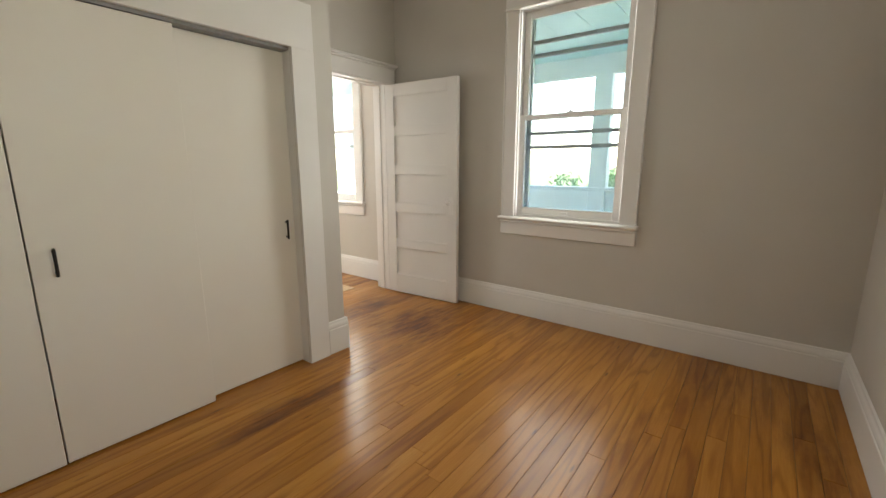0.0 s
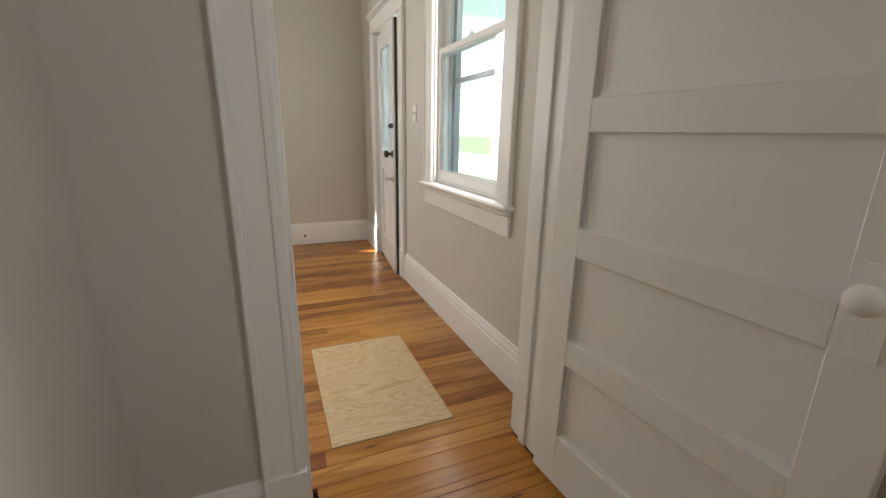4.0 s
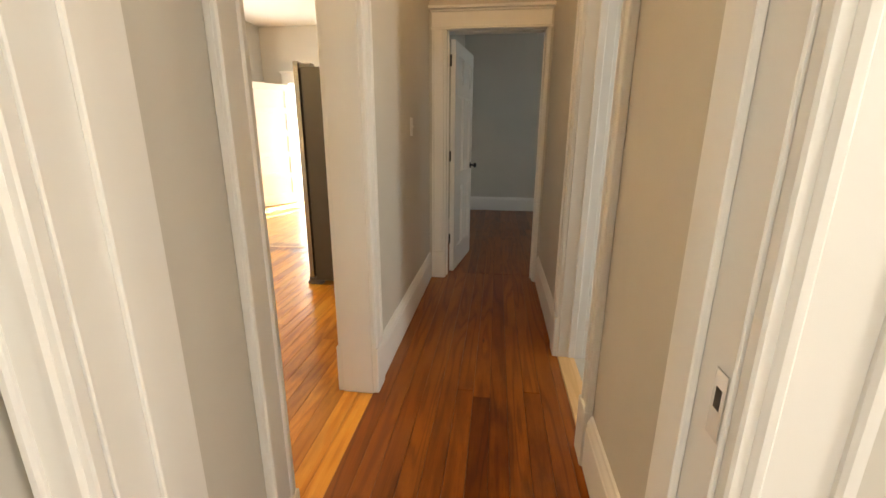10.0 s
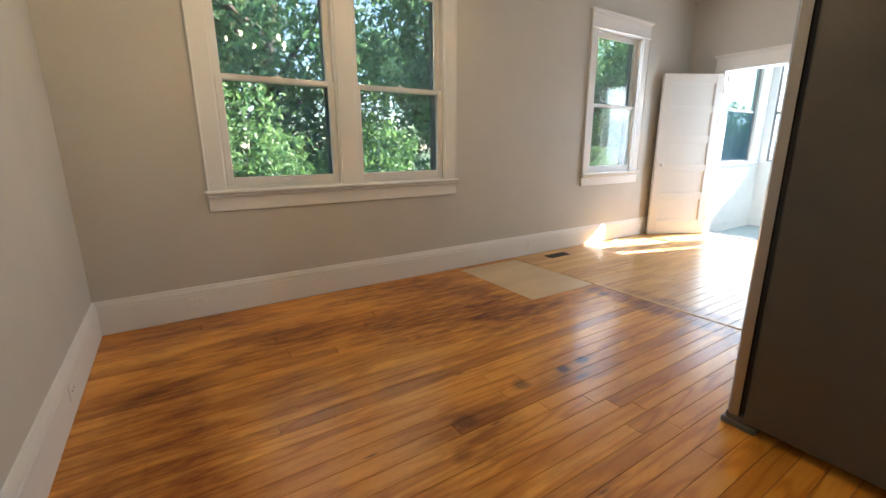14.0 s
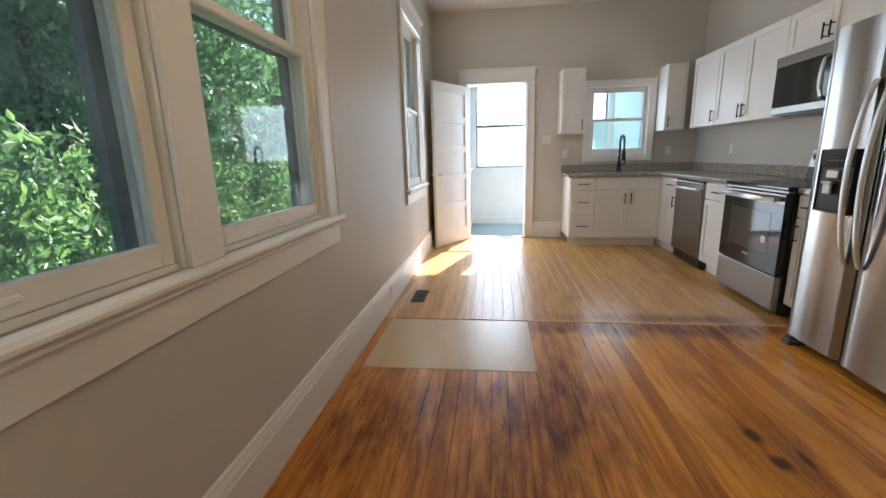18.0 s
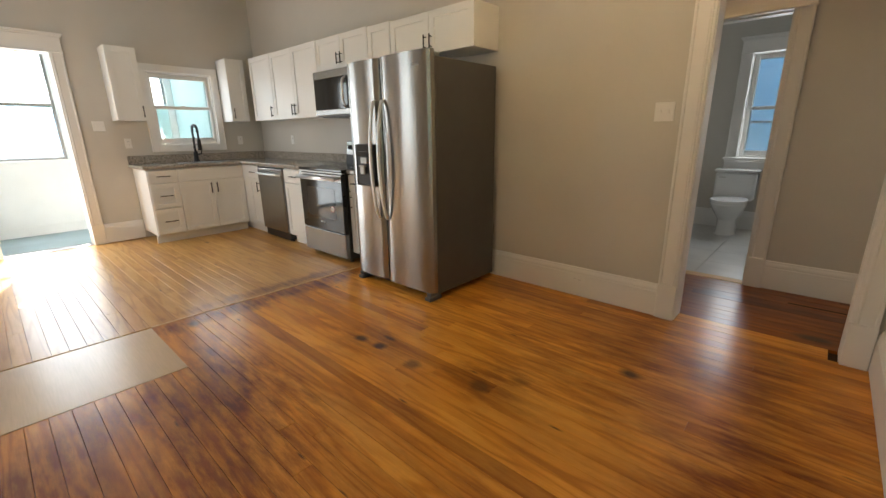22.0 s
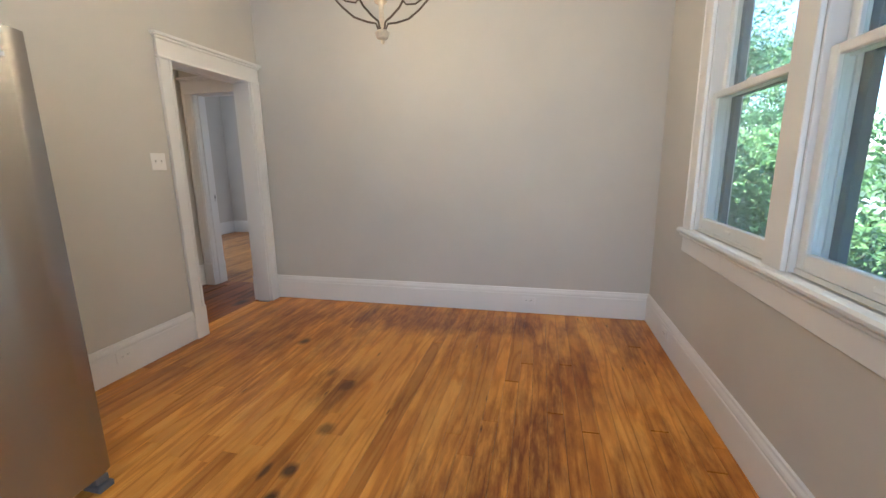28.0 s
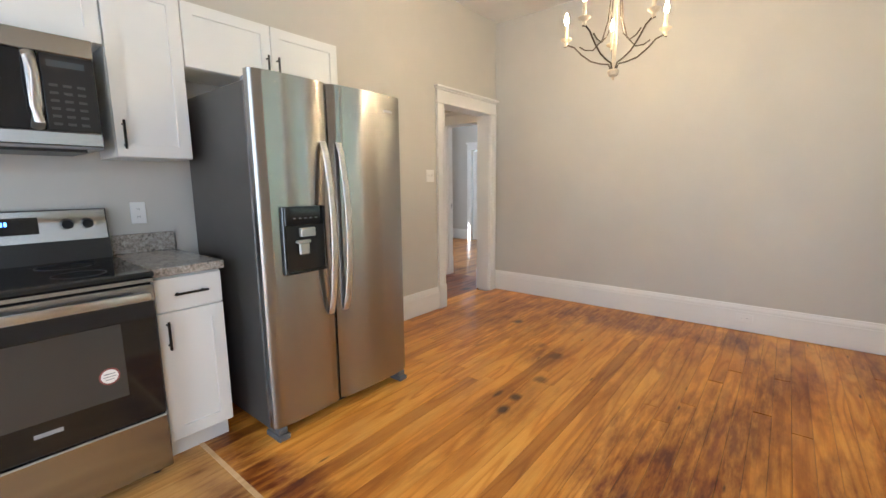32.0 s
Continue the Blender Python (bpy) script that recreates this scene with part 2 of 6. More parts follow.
def steel(name, colour=(0.38, 0.372, 0.36), rough=0.235, vertical=True):
    m, nt, b = mat_new(name)
    sc = (420.0, 420.0, 2.5) if vertical else (2.5, 420.0, 420.0)
    n = noise_tex(nt, mapped(nt, "Object", sc), 1.0, 3, 0.6)
    nt.links.new(ramp(nt, n, [(0.3, tuple(c * 0.98 for c in colour)), (0.7, tuple(min(1, c * 1.02) for c in colour))]), b.inputs["Base Color"])
    b.inputs["Metallic"].default_value = 1.0
    r = nt.nodes.new("ShaderNodeMapRange")
    r.inputs[3].default_value, r.inputs[4].default_value = rough - 0.01, rough + 0.02
    nt.links.new(n, r.inputs[0])
    nt.links.new(r.outputs[0], b.inputs["Roughness"])
    b.inputs["Anisotropic"].default_value, b.inputs["Anisotropic Rotation"].default_value = 1.0, 0.25 if vertical else 0.0
    bump(nt, b, noise_tex(nt, mapped(nt, "Object", (7.0, 7.0, 0.6) if vertical else (0.5, 3.0, 3.0)), 1.0, 1), 0.16, 0.02)
    return m


def glass_pane(name, tint=(0.97, 0.99, 0.98)):
    m, nt, b = mat_new(name)
    b.inputs["Base Color"].default_value = (*tint, 1)
    b.inputs["Roughness"].default_value = 0.0
    b.inputs["IOR"].default_value = 1.45
    b.inputs["Transmission Weight"].default_value = 1.0
    # Bluish veil mixed in to imitate haze and reflections over the view.
    haze_veil = nt.nodes.new("ShaderNodeBsdfTranslucent")
    haze_veil.inputs[0].default_value = (0.72, 0.86, 1.0, 1)
    mx = nt.nodes.new("ShaderNodeMixShader")
    nt.links.new(calc(nt, "MULTIPLY", noise_tex(nt, mapped(nt, "Object", (2, 2, 2)), 1.5, 4), 0.16), mx.inputs[0])
    nt.links.new(b.outputs[0], mx.inputs[1])
    nt.links.new(haze_veil.outputs[0], mx.inputs[2])
    nt.links.new(mx.outputs[0], nt.nodes["Material Output"].inputs[0])
    return m


WALL = painted("greige_wall_paint", (0.585, 0.56, 0.515), 0.55, 0.03, 160, 0.1, 0.35)
CEIL = painted("ceiling_paint", (0.76, 0.745, 0.71), 0.7, 0.03, 160, 0.1, 0.3)
TRIM = painted("white_trim_paint", (0.80, 0.79, 0.77), 0.42, 0.03, 60, 0.05)
DOORW = painted("white_door_paint", (0.78, 0.77, 0.75), 0.36, 0.03, 60, 0.12)
CLOSET = painted("closet_panel_paint", (0.84, 0.81, 0.75), 0.42, 0.02, 120, 0.05)
CABW = painted("white_cabinet_lacquer", (0.80, 0.80, 0.78), 0.40, 0.015, 300, 0.01)
STAIN_SHADE_D = [(-4.0, -0.46, 0.36, 0.22, 0.6), (-4.98, -1.46, 0.65, 0.442, 1.0), (-5.05, -1.95, 0.442, 0.338, 0.84), (-4.85, -2.32, 0.975, 0.208, 0.9), (-4.78, -2.08, 0.585, 0.286, 0.78), (-4.38, -1.62, 0.715, 0.338, 0.78),
           # The x -2.85 strip and x -3.35 zone also paint dimmer light there.
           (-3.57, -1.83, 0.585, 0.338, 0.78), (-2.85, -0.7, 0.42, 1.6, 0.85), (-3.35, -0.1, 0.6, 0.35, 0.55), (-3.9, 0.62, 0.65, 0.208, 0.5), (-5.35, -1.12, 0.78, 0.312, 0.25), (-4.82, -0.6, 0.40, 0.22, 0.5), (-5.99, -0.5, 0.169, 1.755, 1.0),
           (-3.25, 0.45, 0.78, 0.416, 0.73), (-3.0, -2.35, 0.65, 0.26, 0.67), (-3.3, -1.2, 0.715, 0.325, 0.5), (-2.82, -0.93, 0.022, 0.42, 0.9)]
SPOTS_D = [(-4.88, -0.60, 0.060, 0.042, 0.9), (-4.71, -0.59, 0.055, 0.040, 0.9), (-3.47, 0.09, 0.085, 0.05, 0.9), (-5.93, -1.23, 0.07, 0.05, 0.85), (-3.87, -0.35, 0.09, 0.045, 0.45), (-4.41, -0.60, 0.06, 0.05, 0.65), (-4.74, -0.48, 0.07, 0.022, 0.8), (-4.0, -0.52, 0.07, 0.05, 0.6)]
ZONES_B = [(0.42, 0.02, 0.55, 0.36, 1.0), (-0.98, -0.24, 0.42, 0.10, 0.75), (0.45, 0.66, 0.5, 0.25, 0.7), (0.35, -2.45, 0.5, 0.14, 0.6), (0.75, -0.45, 0.3, 0.16, 0.5)]
ZONES_H = [(-2.45, 1.35, 0.35, 0.22, 0.6), (-3.3, 1.6, 0.8, 0.3, 0.4)]
SPOTS_H = [(-2.76, 1.21, 0.14, 0.06, 0.85), (-2.47, 1.2, 0.12, 0.05, 0.5)]
ZONES_F = [(-1.55, 3.44, 0.45, 0.04, 0.9), (-1.9, 2.2, 0.35, 0.5, 0.7), (0.3, 3.2, 0.7, 0.3, 0.5), (-1.2, 1.4, 0.6, 0.2, 0.4)]
FLOOR_DIN = board_wood("dining_pine_boards", (0.42, 0.125, 0.015), (0.75, 0.310, 0.040), (0.87, 0.44, 0.085), 0.8, 0.28, uneven=0.6, zones=STAIN_SHADE_D, spots=SPOTS_D, spot_colour=(0.045, 0.018, 0.010))
FLOOR_KIT = board_wood("kitchen_pine_boards", (0.42, 0.20, 0.055), (0.62, 0.335, 0.10), (0.72, 0.43, 0.155), 0.25, 0.26, uneven=0.45, zones=[(-6.18, -0.4, 0.10, 1.0, 0.85), (-7.2, 0.1, 0.5, 0.12, 0.4)], spots=[(-8.3, -0.33, 0.05, 0.03, 0.6)])
FLOOR_FRO = board_wood("front_room_pine_boards", (0.18, 0.064, 0.012), (0.43, 0.19, 0.043), (0.57, 0.30, 0.085), 1.1, 0.28, uneven=1.0, zones=ZONES_F)
FLOOR_HALL = board_wood("hall_pine_boards", (0.12, 0.028, 0.005), (0.28, 0.078, 0.011), (0.38, 0.122, 0.020), 0.9, 0.26, uneven=0.8, zones=ZONES_H, spots=SPOTS_H)
FLOOR_BED = board_wood("bedroom_pine_boards", (0.20, 0.066, 0.009), (0.41, 0.168, 0.024), (0.52, 0.245, 0.047), 0.6, 0.28, uneven=0.5, zones=ZONES_B)
SUBFLOOR = plain("dark_gap", (0.06, 0.03, 0.014), 0.9)
STEEL = steel("brushed_stainless")
STEEL_H = steel("brushed_stainless_horizontal", vertical=False)
CHROME = steel("satin_steel_handle", (0.62, 0.615, 0.60), 0.34)
FRIDGE_SIDE = plain("grey_enamel_side", (0.105, 0.10, 0.094), 0.42, 0.35, 0.05, 8)
BLACK_GLASS = plain("black_oven_glass", (0.012, 0.012, 0.013), 0.06)
DISPENSER = plain("dispenser_black", (0.004, 0.004, 0.0045), 0.08)
WELL_SHADE = plain("well_shade", (0.004, 0.004, 0.004), 0.5)
PADDLE = plain("grey_metallic_plastic", (0.42, 0.42, 0.41), 0.35, 0.6)
RING = plain("printed_burner_ring", (0.035, 0.035, 0.036), 0.3)
BLACK = plain("black_plastic", (0.015, 0.015, 0.016), 0.35)
FOOT_PL = plain("dark_grey_plastic", (0.13, 0.13, 0.135), 0.5, 0.0, 0.05, 20)
GREY_PL = plain("grey_plastic", (0.30, 0.31, 0.32), 0.45, 0.0, 0.05, 20)
BLACK_METAL = plain("matt_black_metal", (0.022, 0.021, 0.020), 0.42, 0.6)
BRONZE = plain("dark_bronze_metal", (0.055, 0.042, 0.032), 0.45, 0.8, 0.25, 60)
WHITE_PL = plain("white_plastic", (0.82, 0.81, 0.79), 0.35)
LAMP_BRONZE = plain("brushed_bronze_metal", (0.13, 0.10, 0.075), 0.4, 0.8, 0.2, 60)
CREAM = plain("cream_candle_sleeve", (0.70, 0.60, 0.44), 0.5, 0.0, 0.1, 60)
PORCELAIN = plain("white_porcelain", (0.83, 0.83, 0.82), 0.1)
GLASS = glass_pane("window_glass")


def hazy_glass(name, veil, tint, share):
    """Storm glass: mostly clear, with a thin scattering film that paints haze over the view."""
    m, nt, b = mat_new(name)
    clear = nt.nodes.new("ShaderNodeBsdfTransparent")
    clear.inputs[0].default_value = (*tint, 1)
    film = nt.nodes.new("ShaderNodeBsdfTranslucent")
    film.inputs[0].default_value = (*veil, 1)
    mx = nt.nodes.new("ShaderNodeMixShader")
    n = noise_tex(nt, mapped(nt, "Object", (2.5, 2.5, 0.8)), 2.0, 4)
    r = nt.nodes.new("ShaderNodeMapRange")
    r.inputs[3].default_value, r.inputs[4].default_value = share - 0.12, share + 0.12
    nt.links.new(n, r.inputs[0])
    nt.links.new(r.outputs[0], mx.inputs[0])
    nt.links.new(clear.outputs[0], mx.inputs[1])
    nt.links.new(film.outputs[0], mx.inputs[2])
    nt.links.new(mx.outputs[0], nt.nodes["Material Output"].inputs[0])
    return m


HAZE = hazy_glass("hazy_storm_glass", (0.75, 0.85, 0.95), (0.92, 0.96, 1.0), 0.30)
HAZE_LOW = hazy_glass("hazed_screen_glass", (0.50, 0.62, 0.78), (0.50, 0.60, 0.72), 0.35)
TEAL = painted("pale_teal_paint", (0.52, 0.76, 0.77), 0.55, 0.04, 80, 0.1)
PORCH_FLOOR = painted("grey_blue_porch_paint", (0.30, 0.40, 0.44), 0.5, 0.12, 30, 0.2)
SIDING_W = painted("white_siding_paint", (0.78, 0.80, 0.82), 0.5, 0.05, 40, 0.15)
SIDING_B = painted("blue_siding_paint", (0.16, 0.33, 0.52), 0.55, 0.06, 40, 0.15)
STORM_SHADE = plain("storm_jamb_shade", (0.05, 0.055, 0.06), 0.5, 0.3, 0.2, 30)
ALU = plain("dull_aluminium", (0.30, 0.30, 0.30), 0.5, 0.8, 0.1, 30)
ROOF = plain("grey_shingles", (0.12, 0.12, 0.125), 0.9, 0.0, 0.3, 12)
BARK = plain("bark", (0.075, 0.055, 0.040), 0.9, 0.0, 0.45, 14)
PINE_STRIP = board_wood("pale_pine_strip", (0.52, 0.32, 0.15), (0.68, 0.46, 0.24), (0.76, 0.55, 0.32), 0.0, 0.4, uneven=0.0, coat=0.0)


def tile_mat():
    m, nt, b = mat_new("grey_stone_tile")
    info = nt.nodes.new("ShaderNodeObjectInfo")
    n = noise_tex(nt, world_pos(nt), 4.0, 5)
    c = mix(nt, info.outputs["Random"], (0.52, 0.51, 0.49), (0.60, 0.585, 0.56))
    nt.links.new(mix(nt, 0.5, c, ramp(nt, n, [(0.3, (0.45, 0.44, 0.42)), (0.7, (0.66, 0.65, 0.62))])), b.inputs["Base Color"])
    b.inputs["Roughness"].default_value = 0.3
    return m


def plywood_mat():
    m, nt, b = mat_new("raw_plywood")
    vec = mapped(nt, "Object", (1.3, 5.5, 5.5))
    warp = noise_tex(nt, vec, 1.3, 3, 0.55, 1.2)
    rings = calc(nt, "FRACT", calc(nt, "MULTIPLY", warp, 12.0))
    c = ramp(nt, rings, [(0.1, (0.62, 0.47, 0.28)), (0.6, (0.56, 0.40, 0.22)), (0.95, (0.42, 0.26, 0.115))])
    nt.links.new(mix(nt, 0.35, c, ramp(nt, noise_tex(nt, mapped(nt, "Object", (8, 200, 8)), 1, 3), [(0.3, (0.50, 0.36, 0.21)), (0.7, (0.66, 0.51, 0.32))])), b.inputs["Base Color"])
    b.inputs["Roughness"].default_value = 0.5
    return m


def granite_mat():
    m, nt, b = mat_new("speckled_granite")
    v = mapped(nt)
    a = nd(nt, "TexVoronoi", Scale=120.0)
    nt.links.new(v, a.inputs["Vector"])
    n = noise_tex(nt, v, 55.0, 4, 0.7)
    base = ramp(nt, n, [(0.34, (0.05, 0.045, 0.04)), (0.43, (0.24, 0.21, 0.18)), (0.56, (0.42, 0.38, 0.33)), (0.7, (0.60, 0.57, 0.52))])
    nt.links.new(mix(nt, 0.4, base, ramp(nt, a.outputs["Color"], [(0.2, (0.14, 0.12, 0.11)), (0.8, (0.56, 0.51, 0.45))])), b.inputs["Base Color"])
    b.inputs["Roughness"].default_value = 0.14
    return m


def leaf_mat(name, dark, light):
    m, nt, b = mat_new(name)
    g = nt.nodes.new("ShaderNodeNewGeometry")
    nt.links.new(ramp(nt, g.outputs["Random Per Island"], [(0.0, dark), (1.0, light)]), b.inputs["Base Color"])
    b.inputs["Roughness"].default_value = 0.5
    tr = nt.nodes.new("ShaderNodeBsdfTranslucent")
    nt.links.new(ramp(nt, g.outputs["Random Per Island"], [(0.0, tuple(c * 1.6 for c in dark)), (1.0, tuple(c * 1.6 for c in light))]), tr.inputs[0])
    mx = nt.nodes.new("ShaderNodeMixShader")
    mx.inputs[0].default_value = 0.35
    nt.links.new(b.outputs[0], mx.inputs[1])
    nt.links.new(tr.outputs[0], mx.inputs[2])
    nt.links.new(mx.outputs[0], nt.nodes["Material Output"].inputs[0])
    return m


def glow_mat(name, colour, strength):
    m, nt, b = mat_new(name)
    b.inputs["Emission Color"].default_value = (*colour, 1)
    b.inputs["Emission Strength"].default_value = strength
    b.inputs["Base Color"].default_value = (*colour, 1)
    return m


def pale_ply_mat():
    """Sanded birch plywood under clear varnish, its face veneer in two tones."""
    m, nt, b = mat_new("pale_varnished_plywood")
    warp = noise_tex(nt, mapped(nt, "Object", (0.7, 3.0, 1.0)), 1.2, 3, 0.5, 0.6)
    c = ramp(nt, warp, [(0.25, (0.55, 0.375, 0.19)), (0.5, (0.66, 0.47, 0.25)), (0.75, (0.72, 0.54, 0.31))])
    fine = ramp(nt, noise_tex(nt, mapped(nt, "Object", (6, 120, 6)), 1, 3), [(0.3, (0.94, 0.93, 0.90)), (0.7, (1.04, 1.04, 1.04))])
    nt.links.new(mix(nt, 1.0, c, fine, "MULTIPLY"), b.inputs["Base Color"])
    b.inputs["Roughness"].default_value = 0.4
    b.inputs["Coat Weight"].default_value, b.inputs["Coat Roughness"].default_value = 0.35, 0.2
    return m


TILE, PLY, GRANITE, PLY_PALE = tile_mat(), plywood_mat(), granite_mat(), pale_ply_mat()
LEAF = leaf_mat("tree_leaves", (0.035, 0.095, 0.045), (0.14, 0.26, 0.10))
LEAF_B = leaf_mat("bright_leaves", (0.045, 0.115, 0.045), (0.19, 0.32, 0.10))
PALE_GROUND = painted("pale_ground", (0.46, 0.45, 0.43), 0.85, 0.1, 30, 0.3)
GRASS = plain("grass", (0.060, 0.095, 0.032), 0.9, 0.0, 0.4, 2.0)
BULB = glow_mat("warm_bulb", (1.0, 0.72, 0.38), 78.0)
# Glow of the lamp added out of view in the hall.
HALL_GLOW = glow_mat("hall_fill_glow", (1.0, 0.66, 0.33), 5.0)
DISPLAY = glow_mat("blue_display", (0.1, 0.3, 1.0), 0.9)


# ---- building helpers ----
def box(bm, x0, y0, z0, x1, y1, z1, bevel=0.0, segments=1):
    vs = [bm.verts.new(p) for p in ((x0, y0, z0), (x1, y0, z0), (x1, y1, z0), (x0, y1, z0), (x0, y0, z1), (x1, y0, z1), (x1, y1, z1), (x0, y1, z1))]
    fs = [bm.faces.new([vs[i] for i in q]) for q in ((3, 2, 1, 0), (4, 5, 6, 7), (0, 1, 5, 4), (1, 2, 6, 5), (2, 3, 7, 6), (3, 0, 4, 7))]
    if bevel:
        es = {e for f in fs for e in f.edges}
        bmesh.ops.bevel(bm, geom=list(es), offset=bevel, segments=segments, profile=0.5, affect="EDGES")
    return bm


def boxes(*rows, bevel=0.0):
    bm = bmesh.new()
    for r in rows:
        box(bm, *r, bevel=bevel)
    return bm


def cyl(bm, p, q, r0, r1=None, sides=16, caps=True):
    p, q = Vector(p), Vector(q)
    m = Matrix.Translation((p + q) / 2) @ (q - p).to_track_quat("Z", "Y").to_matrix().to_4x4()
    bmesh.ops.create_cone(bm, cap_ends=caps, segments=sides, radius1=r0, radius2=r0 if r1 is None else r1, depth=(q - p).length, matrix=m)
    return bm


def lathe(bm, profile, at=(0, 0, 0), sides=24):
    """Turns (radius, height) pairs about a vertical axis."""
    rows = []
    for r, z in profile:
        rows.append([bm.verts.new((at[0] + r * math.cos(a * 2 * math.pi / sides), at[1] + r * math.sin(a * 2 * math.pi / sides), at[2] + z)) for a in range(sides)])
    for a, b in zip(rows, rows[1:]):
        for i in range(sides):
            bm.faces.new((a[i], a[(i + 1) % sides], b[(i + 1) % sides], b[i]))
    bm.faces.new(list(reversed(rows[0])))
    bm.faces.new(rows[-1])
    return bm


def tube(bm, points, radius, sides=8):
    pts = [Vector(p) for p in points]
    rows = []
    for i, p in enumerate(pts):
        d = (pts[min(i + 1, len(pts) - 1)] - pts[max(i - 1, 0)]).normalized()
        u = d.cross(Vector((0.13, 0.27, 0.95)) if abs(d.z) < 0.9 else Vector((1, 0, 0))).normalized()
        v = d.cross(u)
        r = radius(i / (len(pts) - 1)) if callable(radius) else radius
        rows.append([bm.verts.new(p + r * (math.cos(a * 2 * math.pi / sides) * u + math.sin(a * 2 * math.pi / sides) * v)) for a in range(sides)])
    for a, b in zip(rows, rows[1:]):
        for i in range(sides):
            bm.faces.new((a[i], a[(i + 1) % sides], b[(i + 1) % sides], b[i]))
    bm.faces.new(list(reversed(rows[0])))
    bm.faces.new(rows[-1])
    return bm


def mesh_of(bm, name, material, smooth=False):
    bmesh.ops.recalc_face_normals(bm, faces=bm.faces)
    me = bpy.data.meshes.new(name)
    bm.to_mesh(me)
    bm.free()
    me.materials.append(material)
    if smooth:
        for p in me.polygons:
            p.use_smooth = True
        me.set_sharp_from_angle(angle=radians(38))
    return me


def part(name, bm, material, parent, label="", smooth=False):
    ob = new(name, mesh_of(bm, name, material, smooth))
    ob.parent = parent
    return tagged(ob, label)


def thing(name, label, category, m=None, group="", kind=""):
    ob = tagged(new(name), label, category, group, kind)
    ob.empty_display_size = 0.1
    if m is not None:
        ob.matrix_basis = m
    return ob


def solid(name, bm, material, label, category, m=None, group="", kind="", smooth=False):
    ob = tagged(new(name, mesh_of(bm, name, material, smooth)), label, category, group, kind)
    if m is not None:
        ob.matrix_basis = m
    return ob


# ---- large structure ----
CEILING_Z = 3.05


def wall(name, axis, p0, p1, a0, a1, openings=(), label="greige painted plaster wall", z0=-0.02, z1=CEILING_Z, material=None):
    """A wall that runs along an axis between a0 and a1, p0 to p1 thick, with openings (from, to, bottom, top)."""
    cuts = sorted({a0, a1, *(v for o in openings for v in o[:2])})
    bm = bmesh.new()
    for s, e in zip(cuts, cuts[1:]):
        holes = sorted((o[2], o[3]) for o in openings if o[0] <= s + 1e-6 and o[1] >= e - 1e-6)
        z = z0
        for h0, h1 in holes + [(z1, z1)]:
            if h0 > z + 1e-6:
                box(bm, *((s, p0, z, e, p1, h0) if axis == "x" else (p0, s, z, p1, e, h0)))
            z = h1
    bmesh.ops.remove_doubles(bm, verts=bm.verts, dist=1e-5)
    seen = {}
    for f in bm.faces:
        seen.setdefault(tuple(round(c, 4) for c in f.calc_center_median()), []).append(f)
    bmesh.ops.delete(bm, geom=[f for fs in seen.values() if len(fs) > 1 for f in fs], context="FACES")
    return solid(name, bm, material or WALL, label, "wall", kind="structure")


WIN_Z0, WIN_Z1, DOOR_Z = 0.88, 2.47, 2.05
BED_WIN, FRONT_WIN, FRONT_DOOR = (-1.31, -0.455), (1.53, 2.39), (3.10, 3.87)
NORTH_WIN, BATH_WIN, FAR_WIN = (-1.19, -0.37), (-3.76, -3.14), (-7.43, -6.57)
DIN_WIN_A, DIN_WIN_B, KIT_WIN = (-4.215, -3.365), (-5.205, -4.355), (-8.11, -7.25)
# Opening out of view, added to let light into the bedroom.
BED_FILL_WIN = (-1.60, -0.74)
SINK_WIN, BACK_DOOR = (-0.40, 0.33), (-2.05, -1.26)
DIN_OPEN, BATH_OPEN, HALL_OPEN, HALL_END, BED_OPEN = (-3.48, -2.66), (-3.97, -3.245), (1.175, 1.92), (1.25, 2.02), (0.13, 0.945)
FAR_DOOR = (2.52, 3.27)


def rough(opening, top=DOOR_Z):
    """The hole in the wall round a clear door opening and its lining."""
    return (opening[0] - 0.02, opening[1] + 0.02, -0.02, top + 0.02)


wall("wall_east", "y", 1.10, 1.28, -2.80, 4.61, [(*BED_WIN, 0.86, WIN_Z1), (*FRONT_WIN, WIN_Z0, WIN_Z1), rough(FRONT_DOOR)])
wall("wall_north", "x", 4.43, 4.61, -9.06, 1.10, [(*NORTH_WIN, WIN_Z0, WIN_Z1), (*BATH_WIN, 0.90, 2.10), (*FAR_WIN, WIN_Z0, WIN_Z1)])
wall("wall_south_kitchen", "x", -2.70, -2.525, -9.42, -2.52, [(*DIN_WIN_A, 0.90, WIN_Z1), (*DIN_WIN_B, 0.90, WIN_Z1), (*KIT_WIN, WIN_Z0, WIN_Z1)])
wall("wall_south_bedroom", "x", -2.80, -2.62, -2.52, 1.10, [(*BED_FILL_WIN, WIN_Z0, WIN_Z1)])
wall("wall_kitchen_west", "y", -9.42, -9.24, -2.525, 1.106, [(*SINK_WIN, 1.14, 2.02), rough(BACK_DOOR, 2.13)])
wall("wall_kitchen_north", "x", 0.957, 1.106, -9.24, -2.265, [rough(DIN_OPEN)])
wall("wall_dining_east", "y", -2.52, -2.38, -2.62, 0.957)
wall("wall_front_south", "x", 0.90, 1.05, -2.265, 1.10, [rough(BED_OPEN)])
wall("wall_front_west", "y", -2.265, -2.125, 1.05, 4.43, [rough(HALL_OPEN)])
wall("wall_hall_north", "x", 2.07, 2.21, -5.30, -2.265, [rough(BATH_OPEN)])
wall("wall_hall_end", "y", -5.44, -5.30, 1.106, 4.43, [rough(HALL_END)])
